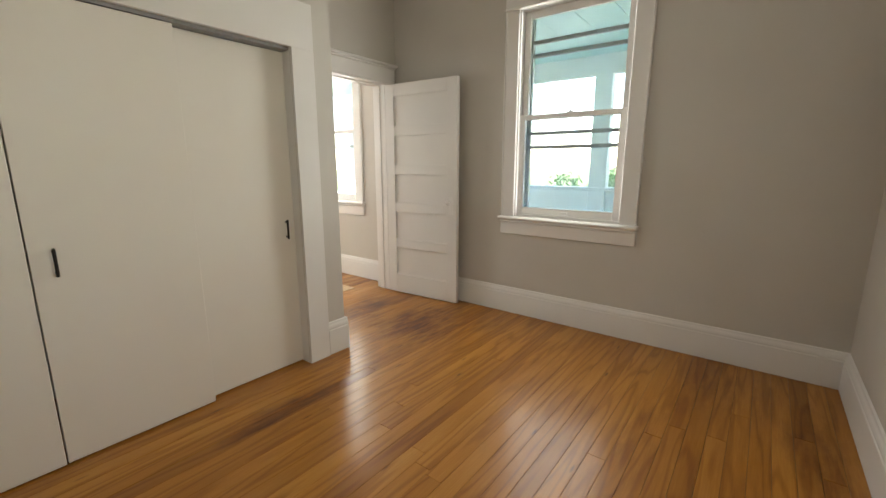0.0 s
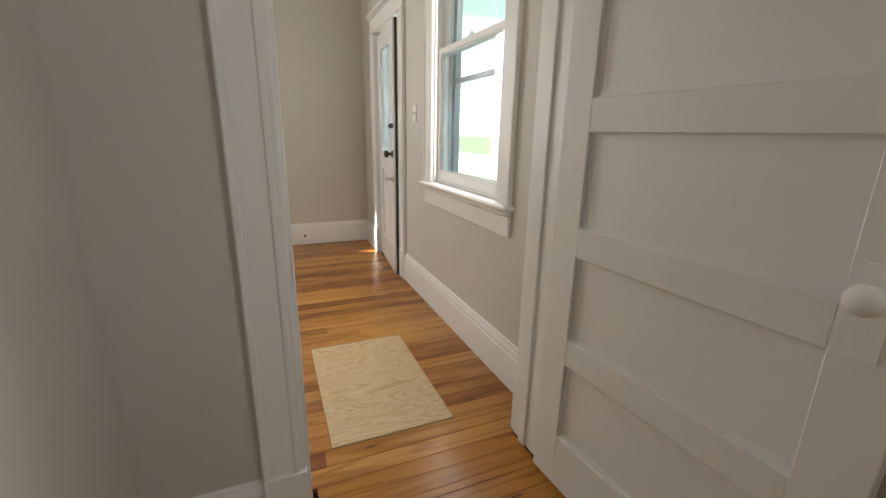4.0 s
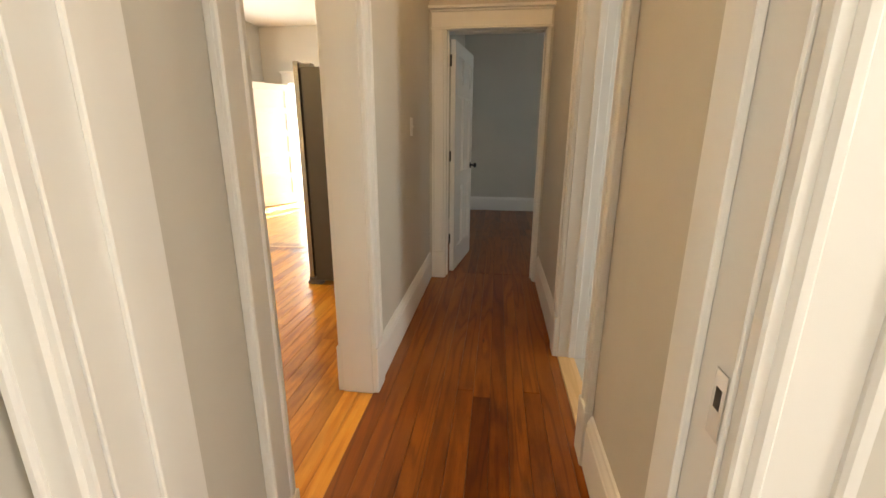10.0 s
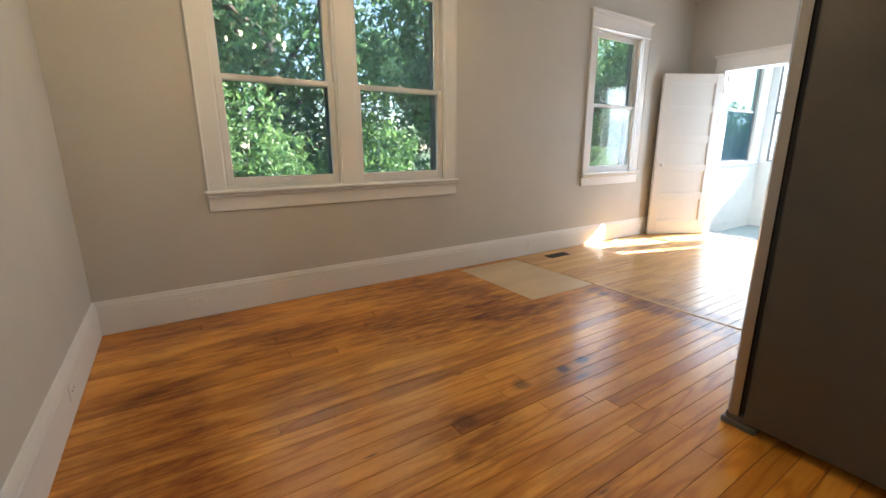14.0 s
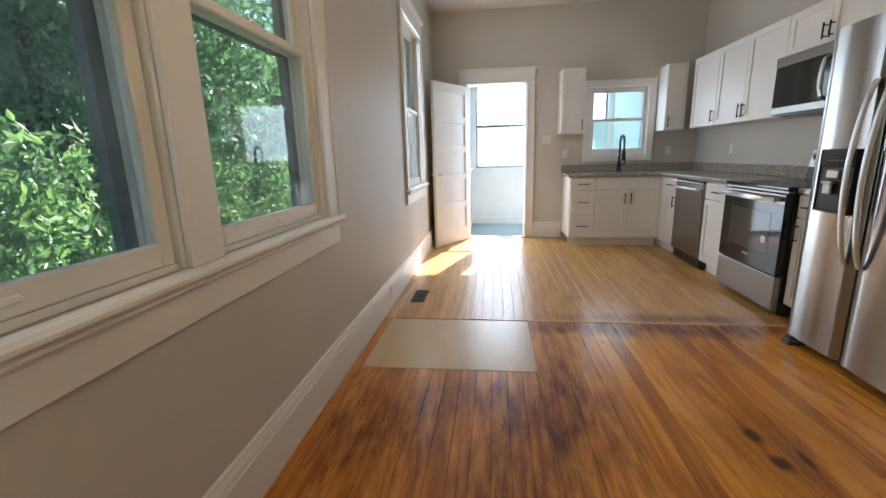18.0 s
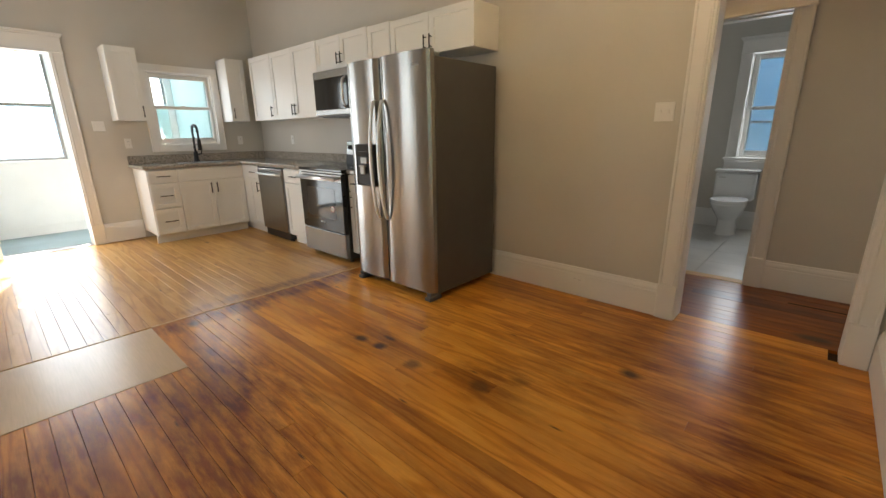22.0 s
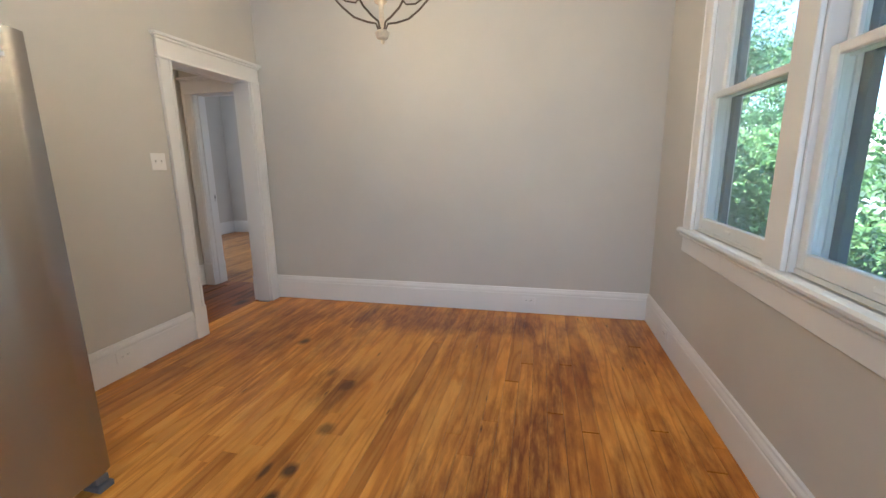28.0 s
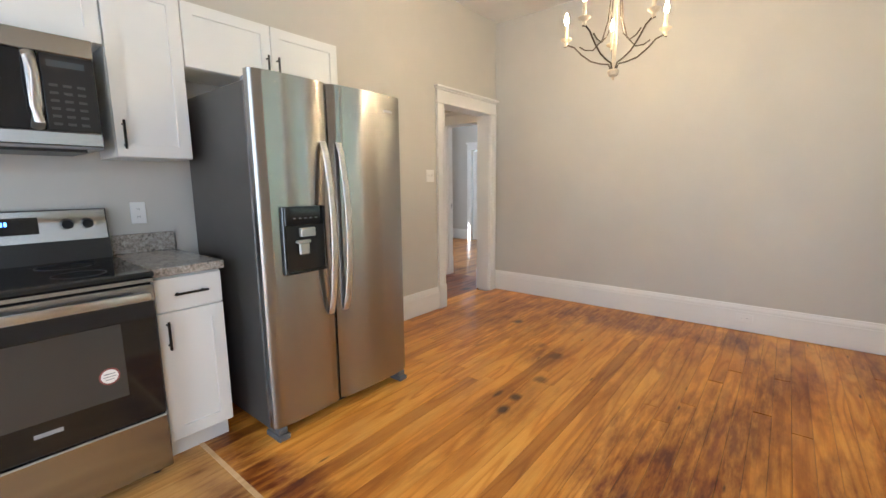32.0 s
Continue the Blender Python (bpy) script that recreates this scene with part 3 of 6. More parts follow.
wall("wall_bath_west", "y", -4.80, -4.66, 2.21, 4.43)
wall("wall_far_west", "y", -9.06, -8.90, 1.106, 4.43, [rough(FAR_DOOR)])
wall("wall_closet_front", "x", 0.13, 0.25, -2.38, -0.28, [(-2.30, -0.575, -0.02, 1.945)])
wall("wall_closet_side", "y", -0.40, -0.28, 0.25, 0.90)
solid("ceiling", boxes((-9.42, -2.80, CEILING_Z, 1.28, 4.61, CEILING_Z + 0.12)), CEIL, "off-white painted flat ceiling", "ceiling", kind="structure")
solid("floor_base", boxes((-9.42, -2.80, -0.30, 1.28, 4.61, -0.021)), SUBFLOOR, "dark sub-floor under the boards", "floor", kind="structure")
# eaves
# Unseen north eave, added to cut the sun through the window below.
solid("eave_sun_trim", boxes((-9.6, 4.61, 2.92, 1.5, 5.12, 3.10)), SIDING_W, "unseen white eave set to trim sun at the north window", "eave", kind="structure")
solid("eave_south", boxes((-9.6, -3.2, 2.92, 1.5, -2.80, 3.10)), SIDING_W, "white boxed eave over the south wall", "eave", kind="structure")

# board floors: rows along x, cut at random joints
PLANK_CACHE = {}


def plank_mesh(length, width, material):
    key = (round(length, 2), round(width, 4), material.name)
    if key not in PLANK_CACHE:
        L, w, c, t = key[0] - 0.0008, key[1] - 0.0012, 0.0010, 0.018
        vs = [(0, 0, -t), (L, 0, -t), (L, w, -t), (0, w, -t), (0, 0, -c), (L, 0, -c), (L, w, -c), (0, w, -c), (c, c, 0), (L - c, c, 0), (L - c, w - c, 0), (c, w - c, 0)]
        fs = [(0, 1, 5, 4), (1, 2, 6, 5), (2, 3, 7, 6), (3, 0, 4, 7), (4, 5, 9, 8), (5, 6, 10, 9), (6, 7, 11, 10), (7, 4, 8, 11), (8, 9, 10, 11)]
        me = bpy.data.meshes.new("floor_board")
        me.from_pydata(vs, [], fs)
        me.materials.append(material)
        PLANK_CACHE[key] = me
    return PLANK_CACHE[key]


def board_floor(name, x0, x1, y0, y1, material, label, pitch=0.083, mean=2.4, seed=1, z=0.0, holes=()):
    """One floor of boards; holes are (x0, x1, y0, y1) left out for patches and vents."""
    rng = random.Random(seed)
    top = thing(name, label, "floor", kind="structure")
    y = y0
    while y < y1 - 0.012:
        w = min(pitch, y1 - y)
        x = x0
        while x < x1 - 0.005:
            n = round(rng.uniform(0.55, 1.5) * mean, 2)
            if x1 - x - n < 0.45:
                n = x1 - x
            spans = [(x, x + n)]
            for hx0, hx1, hy0, hy1 in holes:
                if y + w / 2 > hy0 and y + w / 2 < hy1:
                    spans = [s for a, b in spans for s in ((a, min(b, hx0)), (max(a, hx1), b)) if s[1] - s[0] > 0.02]
            for a, b in spans:
                ob = new("floor_board", plank_mesh(b - a, w, material))
                ob.location = (a, y, z + rng.uniform(-0.0007, 0.0004))
                ob.parent = top
            x += n
        y += w
    return top


def on_wall(side, face, a0, a1):
    """The pose of a wall's own frame: x runs along the wall, -y points into the room, the origin is on the floor at the opening's edge."""
    return {"N": pose(a0, face, 0), "E": pose(face, a1, 0, 0, 0, -90), "S": pose(a1, face, 0, 0, 0, 180), "W": pose(face, a0, 0, 0, 0, 90)}[side]


def casing_side(x0, x1, z0, z1, y=0.0, s=-1, inner="r"):
    """A flat casing board with a back band along its outer edge and a bead along its inner one."""
    bm = bmesh.new()
    box(bm, x0, min(y, y + s * 0.02), z0, x1, max(y, y + s * 0.02), z1, bevel=0.003)
    w = x1 - x0
    if w > 0.07:
        bx = (x0 + 0.001, x0 + 0.02) if inner == "r" else (x1 - 0.02, x1 - 0.001)
        box(bm, bx[0], min(y, y + s * 0.029), z0, bx[1], max(y, y + s * 0.029), z1 - 0.001, bevel=0.004)
        bx = (x1 - 0.032, x1 - 0.014) if inner == "r" else (x0 + 0.014, x0 + 0.032)
        box(bm, bx[0], min(y, y + s * 0.026), z0, bx[1], max(y, y + s * 0.026), z1 - 0.001, bevel=0.005)
    return bm


def header_boards(parent, x0, x1, z, y=0.0, s=-1, high=0.15):
    """A plain frieze board with a bead under it and a projecting moulded cap."""
    def slab(name, a, b, z0, z1, d, bev):
        part(name, boxes((a, min(y, y + s * d), z0, b, max(y, y + s * d), z1), bevel=bev), TRIM, parent)
    slab("head_board", x0, x1, z, z + high - 0.03, 0.023, 0.003)
    slab("bead", x0 - 0.008, x1 + 0.008, z - 0.006, z + 0.012, 0.031, 0.005)
    slab("cap_moulding", x0 - 0.012, x1 + 0.012, z + high - 0.03, z + high - 0.012, 0.035, 0.006)
    slab("cap", x0 - 0.025, x1 + 0.025, z + high - 0.012, z + high + 0.012, 0.05, 0.005)


def sash(parent, name, x0, x1, z0, z1, y0, y1, stile=0.046, bottom=0.07, top=0.036):
    bm = boxes((x0, y0, z0, x0 + stile, y1, z1), (x1 - stile, y0, z0, x1, y1, z1), (x0 + stile, y0, z0, x1 - stile, y1, z0 + bottom), (x0 + stile, y0, z1 - top, x1 - stile, y1, z1), bevel=0.004)
    ob = part(name, bm, TRIM, parent)
    ym = (y0 + y1) / 2
    pane = part("pane", boxes((x0 + stile - 0.005, ym - 0.002, z0 + bottom - 0.005, x1 - stile + 0.005, ym + 0.002, z1 - top + 0.005)), GLASS, ob, "window glass with a bluish haze veil")
    pane.visible_shadow = False
    return ob


WINDOW_COUNT = 0


def window_casing(x0, x1, z0, z1, outer):
    """A flat window casing with a thin raised edge along its outer side."""
    bm = boxes((x0, -0.02, z0, x1, 0.0, z1), bevel=0.003)
    ex = (x0 + 0.001, x0 + 0.013) if outer == "l" else (x1 - 0.013, x1 - 0.001)
    box(bm, ex[0], -0.026, z0, ex[1], 0.0, z1 - 0.001, bevel=0.004)
    return bm


def window(m, spans, z0=WIN_Z0, z1=WIN_Z1, meet=1.66, depth=0.18, side=0.12, label="white double-hung sash window with moulded casing", storm=(), sill=True, stiles=0.046, storm_mat=None):
    """Double-hung windows in one frame; spans are the openings along the wall."""
    global WINDOW_COUNT
    WINDOW_COUNT += 1
    top = thing("window_%d" % WINDOW_COUNT, label, "window", m, kind="structure")
    w0, w1 = spans[0][0], spans[-1][1]
    j = 0.012
    for a, b in spans:
        frame_bm = boxes((a, 0.001, z0, a + j, depth - 0.001, z1), (b - j, 0.001, z0, b, depth - 0.001, z1), (a + j, 0.001, z1 - j, b - j, depth - 0.001, z1), (a + j, 0.019, z0, b - j, depth + 0.03, z0 + 0.018),
                         (a + j, 0.099, z0 + 0.018, a + j + 0.012, 0.115, z1 - j), (b - j - 0.012, 0.099, z0 + 0.018, b - j, 0.115, z1 - j))
        part("window_frame", frame_bm, TRIM, top)
        low = sash(top, "lower_sash", a + j + 0.002, b - j - 0.002, z0 + 0.019, meet + 0.018, 0.020, 0.056, stile=stiles, bottom=0.062)
        sash(top, "upper_sash", a + j + 0.002, b - j - 0.002, meet - 0.018, z1 - j - 0.001, 0.060, 0.096, stile=stiles, bottom=0.036, top=0.055)
        c = (a + b) / 2
        lock = bmesh.new()
        box(lock, c - 0.03, 0.024, meet + 0.018, c + 0.03, 0.054, meet + 0.026, bevel=0.002)
        cyl(lock, (c, 0.038, meet + 0.026), (c, 0.038, meet + 0.04), 0.012, 0.008)
        part("sash_lock", lock, WHITE_PL, low)
        part("sash_lift", boxes((c - 0.028, 0.010, z0 + 0.045, c + 0.028, 0.020, z0 + 0.061), bevel=0.003), WHITE_PL, low)
        if storm:
            # Wide bars hide the jambs; the dark version also paints their shade.
            bars = [(a + j, 0.118, z0 + 0.018, a + j + 0.05, 0.150, z1 - j), (b - j - 0.05, 0.118, z0 + 0.018, b - j, 0.150, z1 - j), (a + j + 0.05, 0.118, z1 - j - 0.035, b - j - 0.05, 0.150, z1 - j)]
            bars += [(a + j + 0.05, 0.122, h - 0.014, b - j - 0.05, 0.146, h + 0.014) for h in storm]
            part("storm_frame", boxes(*bars), storm_mat or ALU, top, "dark metal storm sash, widened to paint jamb shade" if storm_mat else "dull aluminium storm sash")
    base = z0 if sill else z0 - side
    part("casing", window_casing(w0 - side, w0, base, z1, "l"), TRIM, top)
    part("casing", window_casing(w1, w1 + side, base, z1, "r"), TRIM, top)
    for (a, b), (c, d) in zip(spans, spans[1:]):
        part("mullion_casing", boxes((b, -0.02, base, c, 0.0, z1), bevel=0.003), TRIM, top)
    if sill:
        header_boards(top, w0 - side, w1 + side, z1, high=0.17)
        part("window_sill", boxes((w0 - side - 0.018, -0.056, z0 - 0.030, w1 + side + 0.018, 0.019, z0), bevel=0.010), TRIM, top)
        part("sill_cove", boxes((w0 - side - 0.006, -0.040, z0 - 0.052, w1 + side + 0.006, 0.0, z0 - 0.0305), bevel=0.008), TRIM, top)
        part("apron", boxes((w0 - side, -0.02, z0 - 0.150, w1 + side, 0.0, z0 - 0.0525), bevel=0.004), TRIM, top)
    else:
        part("casing", boxes((w0 - side, -0.02, z1, w1 + side, 0, z1 + side), bevel=0.003), TRIM, top)
        part("casing", boxes((w0, -0.02, z0 - side, w1, 0, z0), bevel=0.003), TRIM, top)
    return top


FRAME_COUNT = 0


def door_frame(m, w, high=DOOR_Z, depth=0.14, front=(0.12, 0.12), back=(0.12, 0.12), label="white painted door casing with a capped header", head=0.15, stop=True):
    global FRAME_COUNT
    FRAME_COUNT += 1
    top = thing("door_frame_%d" % FRAME_COUNT, label, "door frame", m, kind="structure")
    part("jamb", boxes((-0.02, -0.001, 0, 0.0, depth + 0.001, high), bevel=0.002), TRIM, top)
    part("jamb", boxes((w, -0.001, 0, w + 0.02, depth + 0.001, high), bevel=0.002), TRIM, top)
    part("jamb", boxes((-0.02, -0.001, high, w + 0.02, depth + 0.001, high + 0.02), bevel=0.002), TRIM, top)
    if stop:
        part("stop", boxes((0.0, depth * 0.42, 0, 0.011, depth * 0.68, high), (w - 0.011, depth * 0.42, 0, w, depth * 0.68, high), (0.011, depth * 0.42, high - 0.011, w - 0.011, depth * 0.68, high), bevel=0.002), TRIM, top)
    for y, s, widths in ((0.0, -1, front), (depth, 1, back)):
        if widths is None:
            continue
        l, r = widths
        if l:
            part("casing", casing_side(-l, -0.005, 0.0, high, y, s, "r"), TRIM, top)
            part("plinth", boxes((-l - 0.001, min(y, y + s * 0.03), 0, -0.003, max(y, y + s * 0.03), 0.245), bevel=0.004), TRIM, top)
        if r:
            part("casing", casing_side(w + 0.005, w + r, 0.0, high, y, s, "l"), TRIM, top)
            part("plinth", boxes((w + 0.003, min(y, y + s * 0.03), 0, w + r + 0.001, max(y, y + s * 0.03), 0.245), bevel=0.004), TRIM, top)
        header_boards(top, -l, w + r, high, y, s, head)
    return top


def baseboard(axis, face, a0, a1, s):
    """A tall moulded skirting on the wall face; s is the direction out of the wall."""
    prof = [(0, 0.005), (0.021, 0.005), (0.021, 0.176), (0.017, 0.182), (0.019, 0.192), (0.016, 0.205), (0.010, 0.217), (0.008, 0.228), (0.0, 0.233)]
    bm = bmesh.new()
    rows = [[bm.verts.new((a, face + s * d, z) if axis == "x" else (face + s * d, a, z)) for d, z in prof] for a in (a0, a1)]
    for i in range(len(prof)):
        j = (i + 1) % len(prof)
        bm.faces.new((rows[0][i], rows[0][j], rows[1][j], rows[1][i]))
    bm.faces.new(rows[0])
    bm.faces.new(list(reversed(rows[1])))
    return solid("baseboard", bm, TRIM, "tall white moulded baseboard along the wall", "baseboard", kind="structure")


for run in [("y", 1.10, -2.62, 0.90, -1), ("x", -2.62, -2.38, 1.10, 1), ("y", -2.38, -2.62, 0.13, 1), ("x", 0.13, -0.425, -0.259, -1), ("y", -0.28, 0.1305, 0.90, 1), ("x", 0.90, -0.28, 0.04, -1),
            ("x", 1.05, -2.125, 0.04, 1), ("y", 1.10, 1.05, 2.98, -1), ("y", 1.10, 3.99, 4.43, -1), ("x", 4.43, -2.125, 1.10, -1), ("y", -2.125, 2.04, 4.43, 1),
            ("x", 1.106, -5.30, -3.60, 1), ("x", 1.106, -2.58, -2.265, 1), ("x", 2.07, -5.30, -4.09, -1), ("x", 2.07, -3.125, -2.265, -1),
            ("x", 0.957, -5.90, -3.60, -1), ("y", -2.52, -2.525, 0.957, -1), ("x", -2.525, -9.24, -2.52, 1), ("y", -9.24, -1.14, -0.74, 1), ("y", -9.24, -2.525, -2.17, 1),
            ("y", -8.90, 1.106, 2.41, 1), ("y", -8.90, 3.38, 4.43, 1), ("x", 4.43, -8.90, -5.44, -1), ("x", 1.106, -8.90, -5.44, 1), ("y", -5.44, 2.14, 4.43, -1),
            ("x", 4.43, -4.66, -2.265, -1), ("y", -4.66, 2.21, 4.43, 1), ("y", -2.265, 2.21, 4.43, -1)]:
    baseboard(*run)

# windows
window(on_wall("E", 1.10, *BED_WIN), [(0, 0.855)], 0.86, storm=(1.43, 1.54, 2.14, 2.24))
# Unseen window added to light the closet doors and bedroom walls.
window(on_wall("S", -2.62, *BED_FILL_WIN), [(0, 0.86)])
window(on_wall("E", 1.10, *FRONT_WIN), [(0, 0.86)], storm=(1.5,))
window(on_wall("N", 4.43, *NORTH_WIN), [(0, 0.82)], meet=1.63, side=0.115)
window(on_wall("N", 4.43, *BATH_WIN), [(0, 0.62)], 0.90, 2.10, 1.48, side=0.12, storm=(1.32,))
# Out of view; assumed source of the far bedroom's bluish daylight.
window(on_wall("N", 4.43, *FAR_WIN), [(0, 0.86)])
window(on_wall("S", -2.525, DIN_WIN_B[0], DIN_WIN_A[1]), [(0, 0.85), (0.99, 1.84)], 0.90, label="pair of white double-hung sash windows under one header", depth=0.175, storm=(1.66,), storm_mat=STORM_SHADE)
window(on_wall("S", -2.525, *KIT_WIN), [(0, 0.86)], depth=0.175, storm=(1.66,), storm_mat=STORM_SHADE)
window(on_wall("W", -9.24, *SINK_WIN), [(0, 0.73)], 1.14, 2.02, 1.60, side=0.085, sill=False, label="small white double-hung window over the sink", stiles=0.035)

# door frames
door_frame(on_wall("N", 0.90, *BED_OPEN), 0.815, depth=0.15, front=(0.12, 0.12), back=(0.12, 0.12), head=0.17)
door_frame(on_wall("E", 1.10, *FRONT_DOOR), 0.77, depth=0.18, back=None)
door_frame(on_wall("W", -2.125, *HALL_OPEN), 0.745, depth=0.14, front=(0.10, 0.12), back=(0.069, 0.12))
door_frame(on_wall("N", 0.957, *DIN_OPEN), 0.82, depth=0.149, front=(0.12, 0.115), back=(0.12, 0.12), stop=False)
door_frame(on_wall("N", 2.07, *BATH_OPEN), 0.725, depth=0.14)
door_frame(on_wall("W", -5.30, *HALL_END), 0.77, depth=0.14, front=(0.12, 0.03), back=(0.10, 0.10))
door_frame(on_wall("W", -9.24, *BACK_DOOR), 0.79, 2.13, depth=0.18, back=None, head=0.18)
door_frame(on_wall("W", -8.90, *FAR_DOOR), 0.75, depth=0.16, back=None)


# doors
def knob_set(parent, x, z, y0, y1, material, r=0.026):
    for y, s in ((y0, -1), (y1, 1)):
        bm = bmesh.new()
        cyl(bm, (x, y, z), (x, y + s * 0.006, z), 0.03)
        cyl(bm, (x, y + s * 0.006, z), (x, y + s * 0.035, z), 0.011)
        bmesh.ops.create_uvsphere(bm, u_segments=16, v_segments=10, radius=r, matrix=Matrix.Translation((x, y + s * 0.05, z)) @ Matrix.Diagonal((1, 0.7, 1, 1)))
        part("door_knob", bm, material, parent, smooth=True)


def panel_door(name, m, w, h, panels, label, knob=WHITE_PL, knob_z=0.95, t=0.040, material=None, plate=True, hinge_side=-1):
    """A framed door hinged at x = 0; panels are (x0, x1, z0, z1) as parts of one."""
    material = material or DOORW
    top = thing(name, label, "door", m)
    xs = sorted({0.0, w, *(v for p in panels for v in p[:2])})
    zs = sorted({0.0, h, *(v for p in panels for v in p[2:])})
    st = panels[0][0]
    part("stile", boxes((0, -t / 2, 0.008, st, t / 2, h), bevel=0.002), material, top)
    part("stile", boxes((w - st, -t / 2, 0.008, w, t / 2, h), bevel=0.002), material, top)
    rows = sorted({(p[2], p[3]) for p in panels})
    z = 0.008
    for a, b in rows + [(h, h)]:
        if a > z:
            part("rail", boxes((st, -t / 2, z, w - st, t / 2, a), bevel=0.002), material, top)
        z = b
    for a, b in rows:
        cols = sorted((p[0], p[1]) for p in panels if (p[2], p[3]) == (a, b))
        for (_, e), (s, _) in zip(cols, cols[1:]):
            part("mullion", boxes((e, -t / 2, a, s, t / 2, b), bevel=0.002), material, top)
        for s, e in cols:
            bm = boxes((s, -0.003, a, e, 0.003, b))
            for k in (0.008, 0.005):
                g = 0.007 if k > 0.007 else 0.014
                box(bm, s, -k, a, s + g, k, b)
                box(bm, e - g, -k, a, e, k, b)
                box(bm, s + g, -k, a, e - g, k, a + g)
                box(bm, s + g, -k, b - g, e - g, k, b)
            part("panel", bm, material, top)
    if plate:
        for y in (-t / 2 - 0.003, t / 2):
            part("lock_plate", boxes((w - 0.085, y, knob_z - 0.11, w - 0.04, y + 0.003, knob_z + 0.05), (w - 0.066, y - 0.001, knob_z - 0.08, w - 0.06, y + 0.004, knob_z - 0.055)), knob, top)
    knob_set(top, w - 0.062, knob_z, -t / 2, t / 2, knob)
    for hz in (0.32, 1.07, h - 0.16) if knob is BLACK_METAL else (0.22, h / 2, h - 0.2):
        bm = bmesh.new()
        cyl(bm, (-0.004, hinge_side * t / 2, hz - 0.045), (-0.004, hinge_side * t / 2, hz + 0.045), 0.008)
        box(bm, -0.004, hinge_side * t / 2 - 0.0015, hz - 0.045, 0.03, hinge_side * t / 2 + 0.0015, hz + 0.045)
        part("hinge", bm, BLACK_METAL if knob is BLACK_METAL else WHITE_PL, top)
    return top


def five_panels(w, h, st=0.105, bottom=0.2, top=0.11, rail=0.09):
    each = (h - bottom - top - 4 * rail) / 5
    return [(st, w - st, bottom + i * (each + rail), bottom + i * (each + rail) + each) for i in range(5)]


panel_door("bedroom_door", pose(0.938, 0.872, 0, 0, 0, -86.0), 0.815, 2.03, five_panels(0.815, 2.03), "white five-panel door standing open against the bedroom wall", hinge_side=1)
panel_door("back_door", pose(-9.205, -2.045, 0, 0, 0, -30), 0.80, 2.09, five_panels(0.80, 2.09), "white five-panel back door standing open into the kitchen", hinge_side=1)
panel_door("bathroom_door", pose(-3.998, 2.245, 0, 0, 0, 90), 0.68, 2.01, five_panels(0.68, 2.01), "white five-panel bathroom door standing open")
six = [(x0, x1, z0, z1) for z0, z1 in ((0.22, 0.78), (0.92, 1.58), (1.68, 1.90)) for x0, x1 in ((0.115, 0.335), (0.415, 0.635))]
panel_door("far_bedroom_door", pose(-5.46, 1.285, 0, 0, 0, 172), 0.75, 2.01, six, "white six-panel door standing open with black knob and hinges", knob=BLACK_METAL, plate=False, hinge_side=1)
panel_door("closet_door", pose(-8.96, 3.25, 0, 0, 0, -168), 0.73, 2.01, six, "white six-panel door standing ajar with black knob", knob=BLACK_METAL, plate=False)


def front_door():
    w, h, t = 0.735, 2.01, 0.044
    top = thing("front_door", "white half-glazed front door standing ajar with dark old hardware", "door", pose(1.135, 3.848, 0, 0, 0, -95.5))
    part("stile", boxes((0, -t / 2, 0.01, 0.12, t / 2, h), bevel=0.003), DOORW, top)
    part("stile", boxes((w - 0.12, -t / 2, 0.01, w, t / 2, h), bevel=0.003), DOORW, top)
    for a, b in ((0.01, 0.24), (0.86, 1.02), (h - 0.13, h)):
        part("rail", boxes((0.12, -t / 2, a, w - 0.12, t / 2, b), bevel=0.003), DOORW, top)
    part("panel", boxes((0.12, -0.008, 0.24, w - 0.12, 0.008, 0.86), (0.16, -0.014, 0.28, w - 0.16, 0.014, 0.82), bevel=0.004), DOORW, top)
    pane = part("pane", boxes((0.115, -0.002, 1.015, w - 0.115, 0.002, h - 0.125)), GLASS, top, "door glass")
    pane.visible_shadow = False
    part("edge_strip", boxes((w, -t / 2 + 0.013, 0.01, w + 0.006, t / 2 - 0.010, h)), BRONZE, top, "thin dark strip along the free door edge")
    knob_set(top, w - 0.06, 1.02, -t / 2, t / 2, BRONZE, 0.03)
    knob_set(top, w - 0.06, 0.82, -t / 2, t / 2, CHROME, 0.018)
    part("latch", boxes((w - 0.1, -t / 2 - 0.012, 1.22, w - 0.02, -t / 2, 1.26), (w - 0.075, -t / 2 - 0.03, 1.225, w - 0.055, -t / 2 - 0.012, 1.255), bevel=0.002), BRONZE, top)


front_door()


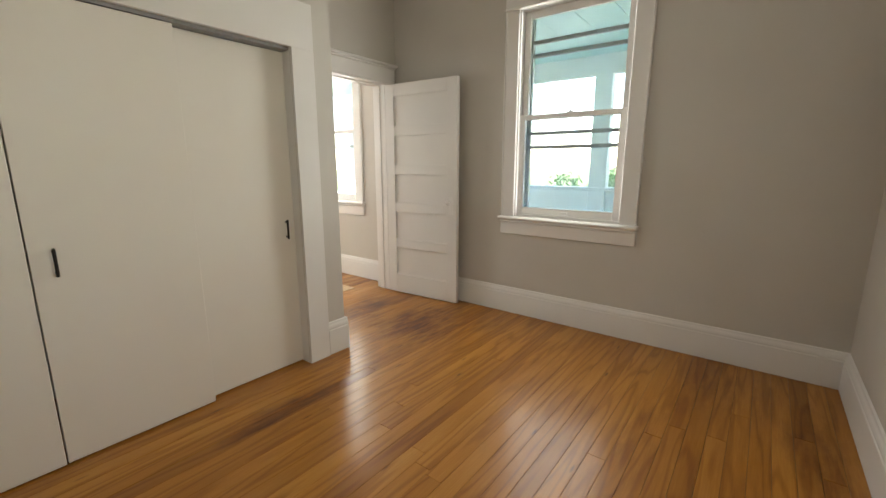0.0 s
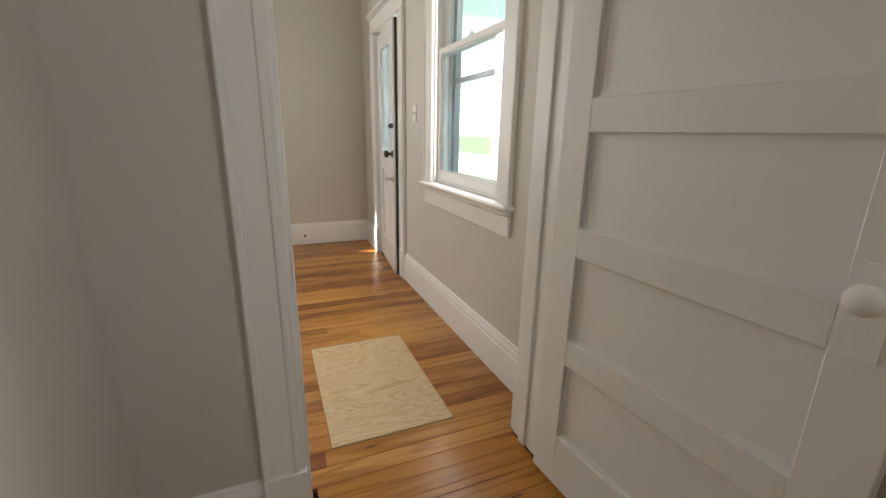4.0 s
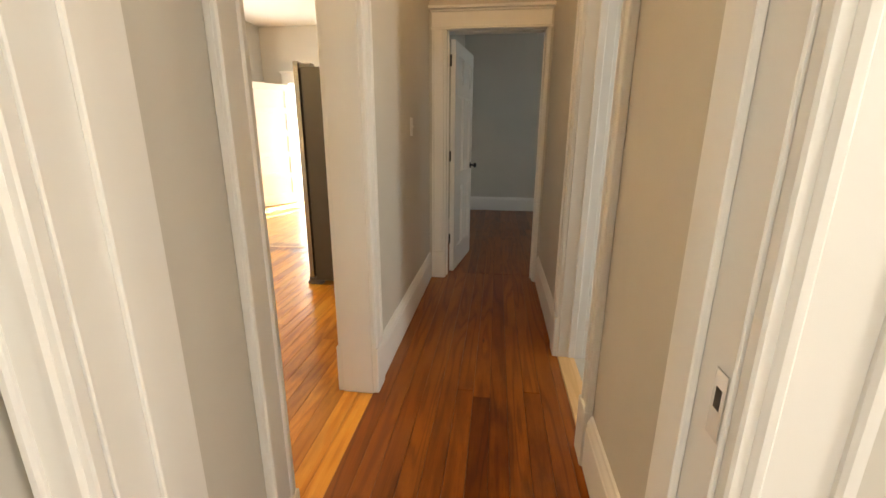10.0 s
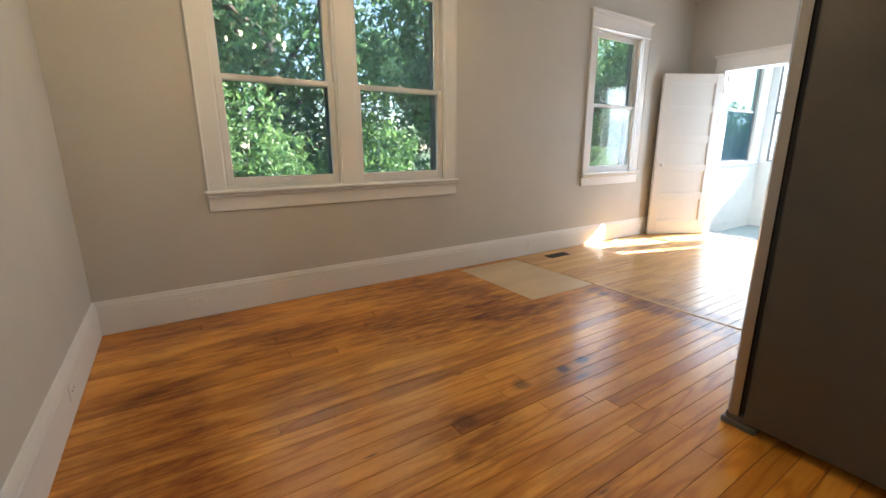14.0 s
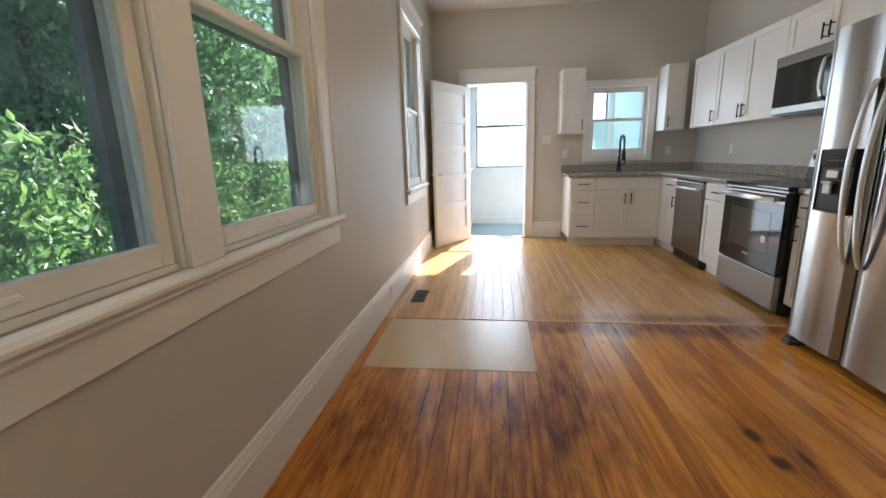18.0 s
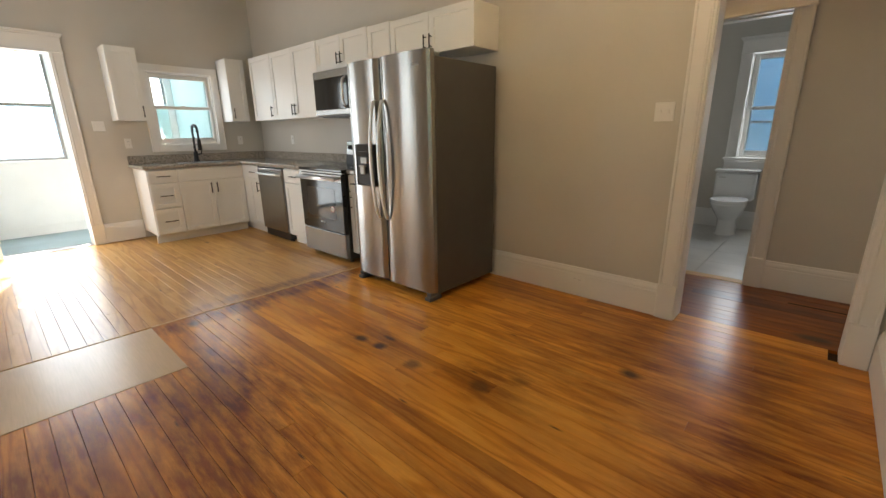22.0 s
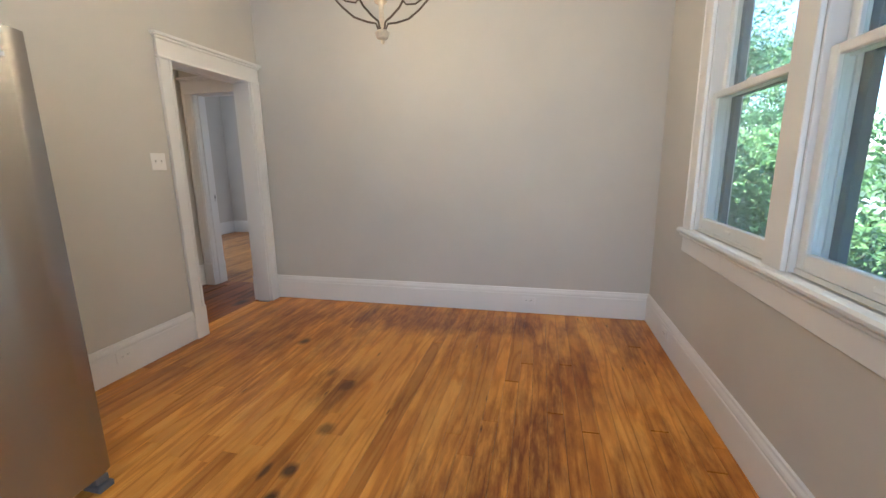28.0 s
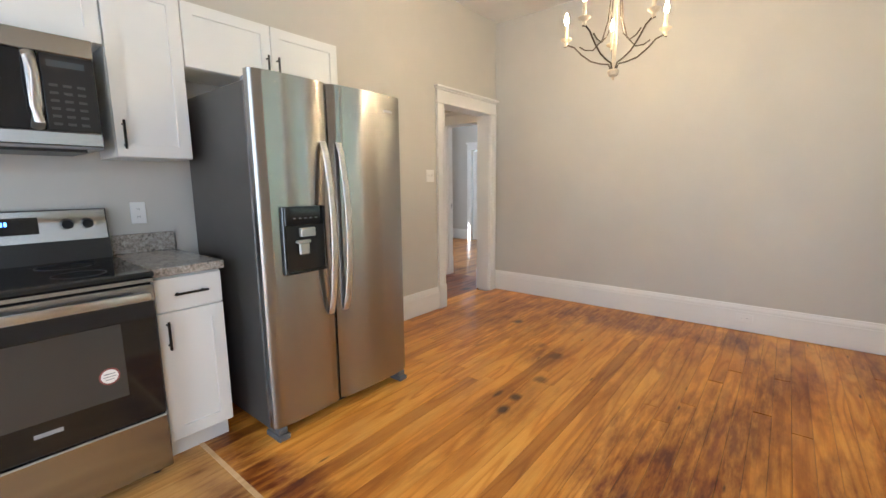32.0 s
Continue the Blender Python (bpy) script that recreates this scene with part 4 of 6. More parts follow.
# sliding closet doors
def closet_doors():
    def pull(parent, x, y):
        bm = bmesh.new()
        box(bm, x - 0.006, y - 0.028, 0.835, x + 0.006, y - 0.018, 0.955, bevel=0.003)
        cyl(bm, (x, y - 0.02, 0.85), (x, y, 0.85), 0.005)
        cyl(bm, (x, y - 0.02, 0.94), (x, y, 0.94), 0.005)
        part("pull_handle", bm, BLACK_METAL, parent, "black bar pull")
    for x0, x1, y0, pulls in ((-2.30, -1.80, 0.134, None), (-1.793, -1.173, 0.140, -1.72), (-1.19, -0.578, 0.198, -0.637)):
        top = thing("closet_sliding_door", "flat white sliding closet door with a black bar pull" if pulls else "flat white sliding closet door", "door", group="sliding closet doors")
        part("panel", boxes((x0, y0, 0.008, x1, y0 + 0.03, 1.925), bevel=0.002), CLOSET, top)
        if pulls:
            pull(top, pulls, y0)
    rail = thing("closet_track", "grey metal sliding-door track under the closet head", "track", kind="structure")
    part("rail", boxes((-2.30, 0.134, 1.928, -0.576, 0.246, 1.944)), ALU, rail)
    trim = thing("closet_casing", "white flat casing round the closet opening", "trim", kind="structure")
    part("casing", boxes((-0.575, 0.110, 0.0, -0.425, 0.13, 1.945), bevel=0.002), TRIM, trim)
    part("casing", boxes((-2.378, 0.110, 1.945, -0.425, 0.13, 2.20), bevel=0.002), TRIM, trim)
    part("jamb", boxes((-0.577, 0.131, 0.0, -0.5755, 0.249, 1.945)), TRIM, trim)


closet_doors()
solid("floor_closet", boxes((-2.38, 0.25, -0.02, -0.40, 0.90, -0.003)), FLOOR_BED, "pine closet floor", "floor", kind="structure")

# porches and outdoors
G = -0.75
solid("ground", boxes((-400, -400, G - 0.2, 400, 400, G)), GRASS, "green lawn around the house", "ground", kind="structure")
# Pale strip added to imitate the overexposed ground beyond the porch.
solid("road", boxes((9.5, -120, G - 0.1, 20, 120, G + 0.006)), PALE_GROUND, "added pale ground strip that whitens the porch view", "road", kind="structure")


def siding(name, axis, p, s, a0, a1, z0, z1, material, label, pitch=0.12, group=""):
    """Lapped boards on one face."""
    top = thing(name, label, "wall", kind="structure")
    z = z0
    me = None
    while z < z1 - 0.02:
        bm = bmesh.new()
        h = min(pitch, z1 - z)
        prof = [(0.0, 0.0), (0.022, 0.0), (0.006, h + 0.01), (0.0, h + 0.01)]
        rows = [[bm.verts.new((a, p + s * d, z + zz) if axis == "x" else (p + s * d, a, z + zz)) for d, zz in prof] for a in (a0, a1)]
        for i in range(4):
            bm.faces.new((rows[0][i], rows[0][(i + 1) % 4], rows[1][(i + 1) % 4], rows[1][i]))
        bm.faces.new(rows[0])
        bm.faces.new(list(reversed(rows[1])))
        part("siding_board", bm, material, top)
        z += h
    part("wall_core", boxes((a0, p - 0.08, z0, a1, p, z1) if axis == "x" and s > 0 else (a0, p, z0, a1, p + 0.08, z1) if axis == "x" else (p - 0.08, a0, z0, p, a1, z1) if s > 0 else (p, a0, z0, p + 0.08, a1, z1)), material, top)
    return top


def east_porch():
    top = thing("front_porch", "front porch with pale teal board ceiling, white posts and a sided half wall", "porch", kind="structure")
    part("porch_floor", boxes((1.28, -3.2, -0.14, 4.3, 5.6, -0.06)), PORCH_FLOOR, top)
    rows = [(1.28, -3.2 + i * 0.4, 2.78, 4.4, -3.2 + i * 0.4 + 0.394, 2.80) for i in range(22)]
    part("ceiling_boards", boxes(*rows), TEAL, top, "pale teal porch ceiling boards")
    part("porch_roof", boxes((1.28, -3.4, 2.81, 4.6, 5.8, 2.9)), SIDING_W, top)
    part("beam", boxes((4.12, -3.2, 2.52, 4.26, 5.6, 2.78), bevel=0.004), SIDING_W, top)
    for y in (-2.95, -0.18, 2.55, 5.3):
        part("post", boxes((4.11, y - 0.12, -0.06, 4.27, y + 0.12, 2.52), bevel=0.006), SIDING_W, top)
    part("rail", boxes((4.10, -3.2, 0.92, 4.30, 5.6, 0.97), bevel=0.005), SIDING_W, top)
    siding("porch_half_wall", "y", 4.16, -1, -3.2, 5.6, -0.06, 0.92, SIDING_W, "white lapped porch half wall", 0.13)


east_porch()


def back_porch():
    top = thing("back_porch", "enclosed white back porch with a grey-blue floor and hazy wide windows", "porch", kind="structure")
    X, Y0, Y1 = -10.78, -2.10, 0.30
    part("porch_floor", boxes((X - 0.1, Y0 - 0.1, -0.12, -9.42, Y1 + 0.1, -0.045)), PORCH_FLOOR, top, "grey-blue painted floor")
    part("ceiling_boards", boxes((X - 0.3, Y0 - 0.3, 2.55, -9.42, Y1 + 0.1, 2.62)), SIDING_W, top)
    part("half_wall", boxes((X - 0.1, Y0 - 0.1, -0.045, X, Y1, 0.93)), SIDING_W, top, "white panelled half wall")
    part("half_wall", boxes((X, Y0 - 0.1, -0.045, -9.42, Y0, 0.93)), SIDING_W, top)
    part("end_wall", boxes((X - 0.1, Y1, -0.045, -9.42, Y1 + 0.1, 2.55)), TEAL, top, "pale teal end wall")
    part("half_wall", boxes((X - 0.085, -0.05, 0.962, X - 0.015, Y1 - 0.101, 1.72)), TEAL, top, "pale teal upper panel")
    part("sill", boxes((X - 0.12, Y0 - 0.12, 0.93, X + 0.03, Y1, 0.96), (X + 0.03, Y0 - 0.12, 0.93, -9.42, Y0 + 0.03, 0.96), bevel=0.004), SIDING_W, top)
    part("baseboard", boxes((X, Y0, -0.045, X + 0.015, Y1, 0.08), (X + 0.015, Y0, -0.045, -9.42, Y0 + 0.015, 0.08), bevel=0.003), SIDING_W, top)
    for y0, y1 in ((Y0 - 0.1, Y0 + 0.09), (-1.14, -0.96), (Y1 - 0.10, Y1)):
        part("post", boxes((X - 0.1, y0, 0.96, X, y1, 2.42), bevel=0.004), SIDING_W, top)
    for x0, x1 in ((X, X + 0.30), (-9.56, -9.42)):
        part("post", boxes((x0, Y0 - 0.1, 0.96, x1, Y0, 2.42), bevel=0.004), SIDING_W, top)
    part("head", boxes((X - 0.1, Y0 - 0.1, 2.42, X, Y1, 2.55), (X, Y0 - 0.1, 2.42, -9.42, Y0, 2.55)), SIDING_W, top)

    def porch_sash(box_of, u0, u1):
        """A storm sash with a dark thin frame, a middle bar and two hazy panes; box_of turns (u0, u1, z0, z1, half depth) into a box."""
        frame_part = part("sash", boxes(*[box_of(*r) for r in ((u0, u0 + 0.03, 0.96, 2.42, 0.016), (u1 - 0.03, u1, 0.96, 2.42, 0.016), (u0 + 0.03, u1 - 0.03, 2.39, 2.42, 0.016), (u0 + 0.03, u1 - 0.03, 0.96, 0.99, 0.016), (u0 + 0.03, u1 - 0.03, 1.66, 1.695, 0.016))]), ALU, top, "dull aluminium storm sash")
        for z0, z1, mat in ((0.985, 1.665, HAZE_LOW), (1.69, 2.395, HAZE)):
            pane = part("pane", boxes(box_of(u0 + 0.025, u1 - 0.025, z0, z1, 0.002)), mat, frame_part, "storm glass with a painted haze film")
            pane.visible_shadow = False
    for u0, u1 in ((Y0 + 0.09, -1.14), (-0.96, Y1 - 0.10)):
        porch_sash(lambda a, b, z0, z1, d: (X - 0.05 - d, a, z0, X - 0.05 + d, b, z1), u0, u1)
    porch_sash(lambda a, b, z0, z1, d: (a, Y0 - 0.05 - d, z0, b, Y0 - 0.05 + d, z1), X + 0.30, -9.56)


back_porch()


def neighbour():
    top = thing("neighbour_house", "blue clapboard neighbouring house with a low wing and pale roof", "house", kind="structure")
    y0, y1 = 8.2, 9.0
    for x0, x1, high in ((-9.5, -3.45, 2.85), (-3.45, -1.30, 1.4)):
        z = G
        while z < high - 0.1:
            bm = bmesh.new()
            prof = [(0.0, 0.0), (-0.024, 0.0), (-0.006, 0.15), (0.0, 0.15)]
            ends = [[bm.verts.new((a, y0 + d, z + zz)) for d, zz in prof] for a in (x0, x1)]
            for i in range(4):
                bm.faces.new((ends[0][i], ends[0][(i + 1) % 4], ends[1][(i + 1) % 4], ends[1][i]))
            part("siding_board", bm, SIDING_B, top)
            z += 0.14
        part("wall", boxes((x0, y0 + 0.001, G, x1, y1, high)), SIDING_B, top)
        part("fascia", boxes((x0 - 0.1, y0 - 0.38, high, x1 + 0.06, y0 - 0.34, high + 0.16)), SIDING_B, top)
        bm = bmesh.new()
        rise = 0.3 if high > 2 else 0.2
        vs = [bm.verts.new(p) for p in ((x0 - 0.1, y0 - 0.4, high + 0.16), (x1 + 0.06, y0 - 0.4, high + 0.16), (x1 + 0.06, y1 + 0.4, high + 0.16), (x0 - 0.1, y1 + 0.4, high + 0.16), (x0 - 0.1, (y0 + y1) / 2, high + rise), (x1 + 0.06, (y0 + y1) / 2, high + rise))]
        for q in ((0, 1, 5, 4), (2, 3, 4, 5), (0, 4, 3), (1, 2, 5), (3, 2, 1, 0)):
            bm.faces.new([vs[i] for i in q])
        part("roof", bm, SIDING_W if high < 2 else ROOF, top)
    for x in (-7.6,):
        win = part("window", boxes((x - 0.55, y0 - 0.05, 0.7, x + 0.55, y0 - 0.025, 2.3), bevel=0.004), SIDING_W, top)
        part("pane", boxes((x - 0.42, y0 - 0.056, 0.82, x + 0.42, y0 - 0.051, 1.45), (x - 0.42, y0 - 0.056, 1.52, x + 0.42, y0 - 0.051, 2.18)), BLACK_GLASS, win)


neighbour()


# ---- trees and shrubs ----
def leaf_cloud(blobs, count, size, seed, name, material):
    """Many small bent leaves spread over ragged clumps."""
    rng = np.random.default_rng(seed)
    blobs = np.array(blobs, float)
    pick = rng.choice(len(blobs), count, p=blobs[:, 3] ** 2 / (blobs[:, 3] ** 2).sum())
    d = rng.normal(size=(count, 3))
    d /= np.linalg.norm(d, axis=1, keepdims=True)
    r = rng.uniform(0.35, 1.0, (count, 1)) ** 0.5 * (1 + 0.22 * np.sin(5 * d[:, :1] + 7 * d[:, 1:2] + pick[:, None]))
    c = blobs[pick, :3] + d * r * blobs[pick, 3:4] * np.array([1, 1, 0.8])
    u = rng.normal(size=(count, 3))
    u /= np.linalg.norm(u, axis=1, keepdims=True)
    v = np.cross(u, rng.normal(size=(count, 3)))
    v /= np.linalg.norm(v, axis=1, keepdims=True)
    n = np.cross(u, v)
    s = size * rng.uniform(0.55, 1.35, (count, 1))
    pts = np.stack([c - u * s, c + v * s * 0.45 + n * s * 0.15, c + u * s, c - v * s * 0.45 + n * s * 0.15], 1).reshape(-1, 3)
    faces = np.arange(count * 4).reshape(-1, 4)
    me = bpy.data.meshes.new(name)
    me.from_pydata(pts.tolist(), [], [f for q in faces.tolist() for f in ((q[0], q[1], q[2]), (q[0], q[2], q[3]))])
    me.materials.append(material)
    return me


def limb_path(rng, start, direction, length, steps=6, wander=0.25):
    p, d, out = Vector(start), Vector(direction).normalized(), [Vector(start)]
    for _ in range(steps):
        d = (d + Vector((rng.uniform(-wander, wander), rng.uniform(-wander, wander), rng.uniform(-wander * 0.4, wander * 0.8)))).normalized()
        p = p + d * length / steps
        out.append(p.copy())
    return out


def make_tree(name, label, seed, high, spread, leaves, size, material, trunk_r=0.17):
    rng = random.Random(seed)
    top = thing(name, label, "tree")
    trunk = limb_path(rng, (0, 0, 0), (0, 0, 1), high * 0.62, 7, 0.1)
    part("trunk", tube(bmesh.new(), trunk, lambda f: trunk_r * (1.15 - 0.75 * f) + 0.06 * max(0, 0.12 - f), 10), BARK, top, smooth=True)
    blobs = []
    for k in range(9):
        at = trunk[2 + k % 5]
        a = k * 2.4 + rng.uniform(-0.4, 0.4)
        path = limb_path(rng, at, (math.cos(a), math.sin(a), rng.uniform(0.2, 0.8)), spread * rng.uniform(0.6, 1.0), 6, 0.22)
        part("limb", tube(bmesh.new(), path, lambda f: trunk_r * 0.42 * (1.05 - f) + 0.012, 6), BARK, top, smooth=True)
        for p in path[2:]:
            blobs.append((p.x + rng.uniform(-0.3, 0.3), p.y + rng.uniform(-0.3, 0.3), p.z + rng.uniform(-0.1, 0.5), spread * rng.uniform(0.14, 0.3)))
    ob = new("crown", leaf_cloud(blobs, leaves, size, seed, "crown", material))
    ob.parent = top
    return top


def make_shrub(name, label, seed, high, wide, leaves, size, material):
    rng = random.Random(seed)
    top = thing(name, label, "shrub")
    blobs = []
    for k in range(12):
        a = k * 2.4
        path = limb_path(rng, (0.1 * math.cos(a), 0.1 * math.sin(a), 0), (math.cos(a) * wide / high, math.sin(a) * wide / high, 1.0), high * rng.uniform(0.6, 0.95), 5, 0.2)
        part("branch", tube(bmesh.new(), path, lambda f: 0.022 * (1.1 - f), 5), BARK, top)
        for p in path[1:]:
            blobs.append((p.x, p.y, p.z, wide * rng.uniform(0.16, 0.34)))
    ob = new("crown", leaf_cloud(blobs, leaves, size, seed, "crown", material))
    ob.parent = top
    return top


oak = make_tree("broadleaf_tree", "broadleaf tree with a dark trunk and ragged green crown", 3, 9.0, 4.2, 24000, 0.075, LEAF, 0.22)
oak.matrix_basis = pose(-4.6, -9.0, G)
for x, y, rz, s in ((-8.75, -7.7, 130, 0.95), (-0.5, -9.4, 60, 1.05), (-13.2, -14.5, 300, 1.05), (-13.0, -7.2, 200, 0.85), (-21, -13.0, 45, 1.2), (14.0, -9.0, 250, 1.2), (-2.0, -17.5, 20, 1.2),
                    (-44, -6.0, 140, 0.7), (-43, 3.5, 250, 0.65), (-45, -14, 300, 0.8)):
    t = copy_thing(oak, pose(x, y, G, 0, 0, rz))
    t.scale = (s, s, s)


def white_garage():
    top = thing("garage", "small white sided garage among the trees", "garage", pose(-18.6, -17.6, G, 0, 0, 30))
    part("wall", boxes((-2.2, -2.6, 0, 2.2, 2.6, 2.5)), SIDING_W, top)
    bm = bmesh.new()
    ends = [[bm.verts.new((x, y, z)) for x, z in ((-2.5, 2.5), (2.5, 2.5), (0, 4.0))] for y in (-2.8, 2.8)]
    for i in range(3):
        bm.faces.new((ends[0][i], ends[0][(i + 1) % 3], ends[1][(i + 1) % 3], ends[1][i]))
    bm.faces.new(ends[0])
    bm.faces.new(list(reversed(ends[1])))
    part("roof", bm, ROOF, top)
    part("door", boxes((-1.2, 2.601, 0, 1.2, 2.64, 2.1), bevel=0.004), TRIM, top)


white_garage()
shrub = make_shrub("garden_shrub", "dense leafy green shrub beside the house", 5, 2.7, 1.5, 15000, 0.055, LEAF_B)
shrub.matrix_basis = pose(-3.6, -6.0, G)
for x, y, rz, s in ((-5.4, -6.2, 80, 0.9), (-2.1, -6.0, 160, 0.95), (-7.4, -6.6, 240, 0.8), (-0.4, -6.6, 310, 1.0), (-0.2, -4.6, 45, 0.85), (2.2, -4.9, 130, 1.0), (5.2, -5.2, 210, 1.0),
                    (6.6, -0.9, 30, 0.8), (6.9, 0.7, 210, 0.75), (6.8, 3.9, 210, 0.7), (7.9, -5.0, 10, 0.8), (6.7, 2.4, 100, 0.6), (-6.2, -8.2, 190, 1.3), (-2.8, -8.4, 33, 1.25), (-10.6, -8.8, 300, 0.7), (-9.9, -6.2, 120, 0.8), (-12.6, -5.6, 20, 0.8), (-15.5, -9.0, 260, 1.1),
                    (-29, -9.5, 15, 1.5), (-31, -6.4, 95, 1.7), (-30, -3.2, 140, 1.5), (-31.5, 0.0, 200, 1.75), (-29.5, 3.0, 260, 1.55), (-31, 6.3, 310, 1.7), (-30, 9.5, 45, 1.6), (-31, -12.8, 170, 1.8)):
    t = copy_thing(shrub, pose(x, y, G, 0, 0, rz))
    t.scale = (s, s, s)


# ---- kitchen ----
def bar_pull(parent, x, z, length, upright, y=0.0):
    bm = bmesh.new()
    h = length / 2
    if upright:
        box(bm, x - 0.005, y - 0.034, z - h, x + 0.005, y - 0.024, z + h, bevel=0.002)
        posts = [(x, z - h + 0.018), (x, z + h - 0.018)]
    else:
        box(bm, x - h, y - 0.034, z - 0.005, x + h, y - 0.024, z + 0.005, bevel=0.002)
        posts = [(x - h + 0.018, z), (x + h - 0.018, z)]
    for px, pz in posts:
        cyl(bm, (px, y - 0.026, pz), (px, y, pz), 0.0045, sides=10)
    return part("handle", bm, BLACK_METAL, parent, "matt black bar pull")


def shaker(parent, name, x0, x1, z0, z1, y=0.0, rail=0.055, flat=False):
    """A shaker front 19 mm thick in front of y."""
    if flat:
        bm = boxes((x0, y - 0.019, z0, x1, y, z1), bevel=0.002)
    else:
        bm = bmesh.new()
        rings = [[bm.verts.new(p) for p in ((x0 + e, d, z0 + e), (x1 - e, d, z0 + e), (x1 - e, d, z1 - e), (x0 + e, d, z1 - e))]
                 for e, d in ((0, y), (0, y - 0.0175), (0.0015, y - 0.019), (rail, y - 0.019), (rail + 0.0015, y - 0.010))]
        for p, q in zip(rings, rings[1:]):
            for i in range(4):
                bm.faces.new((p[i], p[(i + 1) % 4], q[(i + 1) % 4], q[i]))
        bm.faces.new(rings[0])
        bm.faces.new(rings[-1])
    return part(name, bm, CABW, parent)


def base_cabinet(m, w, fronts, label, depth=0.58, high=0.88, name="base_cabinet"):
    """fronts: rows of (kind, x0, x1, z0, z1, pull) with pull in l, r, h or an empty string."""
    top = thing(name, label, "cabinet", m)
    part("body", boxes((0.0, 0.0, 0.10, w, depth, high), bevel=0.001), CABW, top)
    part("toe_kick", boxes((0.0, 0.06, 0.0, w, 0.075, 0.10)), CABW, top)
    for kind, x0, x1, z0, z1, pull in fronts:
        f = shaker(top, kind, x0 + 0.002, x1 - 0.002, z0 + 0.002, z1 - 0.002, flat=z1 - z0 < 0.16)
        y = -0.019
        if pull == "h":
            bar_pull(f, (x0 + x1) / 2, (z0 + z1) / 2, min(0.14, (x1 - x0) * 0.5), False, y)
        elif pull:
            bar_pull(f, x0 + 0.035 if pull == "l" else x1 - 0.035, z1 - 0.10, 0.13, True, y)
    return top


def upper_cabinet(m, w, z0, z1, doors, label, depth=0.29):
    """doors: (x0, x1, side of the pull)."""
    top = thing("wall_cabinet", label, "cabinet", m)
    part("body", boxes((0.0, 0.0, z0, w, depth, z1), bevel=0.001), CABW, top)
    for x0, x1, pull in doors:
        d = shaker(top, "door", x0 + 0.002, x1 - 0.002, z0 + 0.002, z1 - 0.002)
        if pull:
            n = 0.13 if z1 - z0 > 0.4 else 0.11
            bar_pull(d, x0 + 0.032 if pull == "l" else x1 - 0.032, z0 + 0.035 + n / 2, n, True, -0.019)
    return top


NY = 0.35
base_cabinet(pose(-6.23, NY, 0), 0.28, [("drawer", 0, 0.28, 0.72, 0.87, "h"), ("door", 0, 0.28, 0.11, 0.715, "l")], "narrow white shaker base cabinet between range and refrigerator")
base_cabinet(pose(-7.49, NY, 0), 0.465, [("drawer", 0, 0.465, 0.72, 0.87, "h"), ("door", 0, 0.465, 0.11, 0.715, "r")], "white shaker base cabinet between dishwasher and range")
base_cabinet(pose(-8.45, NY, 0), 0.325, [("drawer", 0.01, 0.325, 0.72, 0.87, "h"), ("door", 0.01, 0.325, 0.11, 0.715, "r")], "white shaker base cabinet beside the dishwasher")
base_cabinet(pose(-8.65, -0.735, 0, 0, 0, 90), 0.31, [("drawer", 0.01, 0.31, 0.72, 0.87, "h"), ("drawer", 0.01, 0.31, 0.42, 0.715, "h"), ("drawer", 0.01, 0.31, 0.11, 0.415, "h")], "white shaker three-drawer base cabinet", depth=0.58)
base_cabinet(pose(-8.65, -0.423, 0, 0, 0, 90), 0.77, [("false_front", 0.0, 0.77, 0.72, 0.87, ""), ("door", 0, 0.385, 0.11, 0.715, "r"), ("door", 0.385, 0.77, 0.11, 0.715, "l")], "white shaker sink base cabinet with two doors", depth=0.58)
base_cabinet(pose(-9.23, 0.352, 0), 0.775, [], "white corner base cabinet under the counter", depth=0.58)

UY = 0.665
upper_cabinet(pose(-8.15, UY, 0), 1.045, 1.43, 2.20, [(0, 0.515, "r"), (0.515, 1.045, "l")], "white shaker wall cabinet with two doors")
upper_cabinet(pose(-8.72, UY, 0), 0.565, 1.43, 2.205, [(0, 0.565, "r")], "white shaker wall cabinet with one door")
upper_cabinet(pose(-7.10, UY, 0), 0.875, 1.885, 2.195, [(0, 0.4375, "r"), (0.4375, 0.875, "l")], "short white shaker wall cabinet over the microwave")
upper_cabinet(pose(-6.222, UY, 0), 0.318, 1.405, 2.185, [(0, 0.318, "l")], "tall narrow white shaker wall cabinet")
upper_cabinet(pose(-5.90, UY, 0), 0.93, 1.86, 2.175, [(0, 0.465, "r"), (0.465, 0.93, "l")], "short white shaker wall cabinet over the refrigerator")
upper_cabinet(pose(-8.945, -0.83, 0, 0, 0, 90), 0.29, 1.43, 2.22, [(0, 0.29, "r")], "narrow white shaker wall cabinet beside the window")
upper_cabinet(pose(-8.945, 0.43, 0, 0, 0, 90), 0.235, 1.43, 2.215, [(0, 0.235, "l")], "white shaker corner wall cabinet")


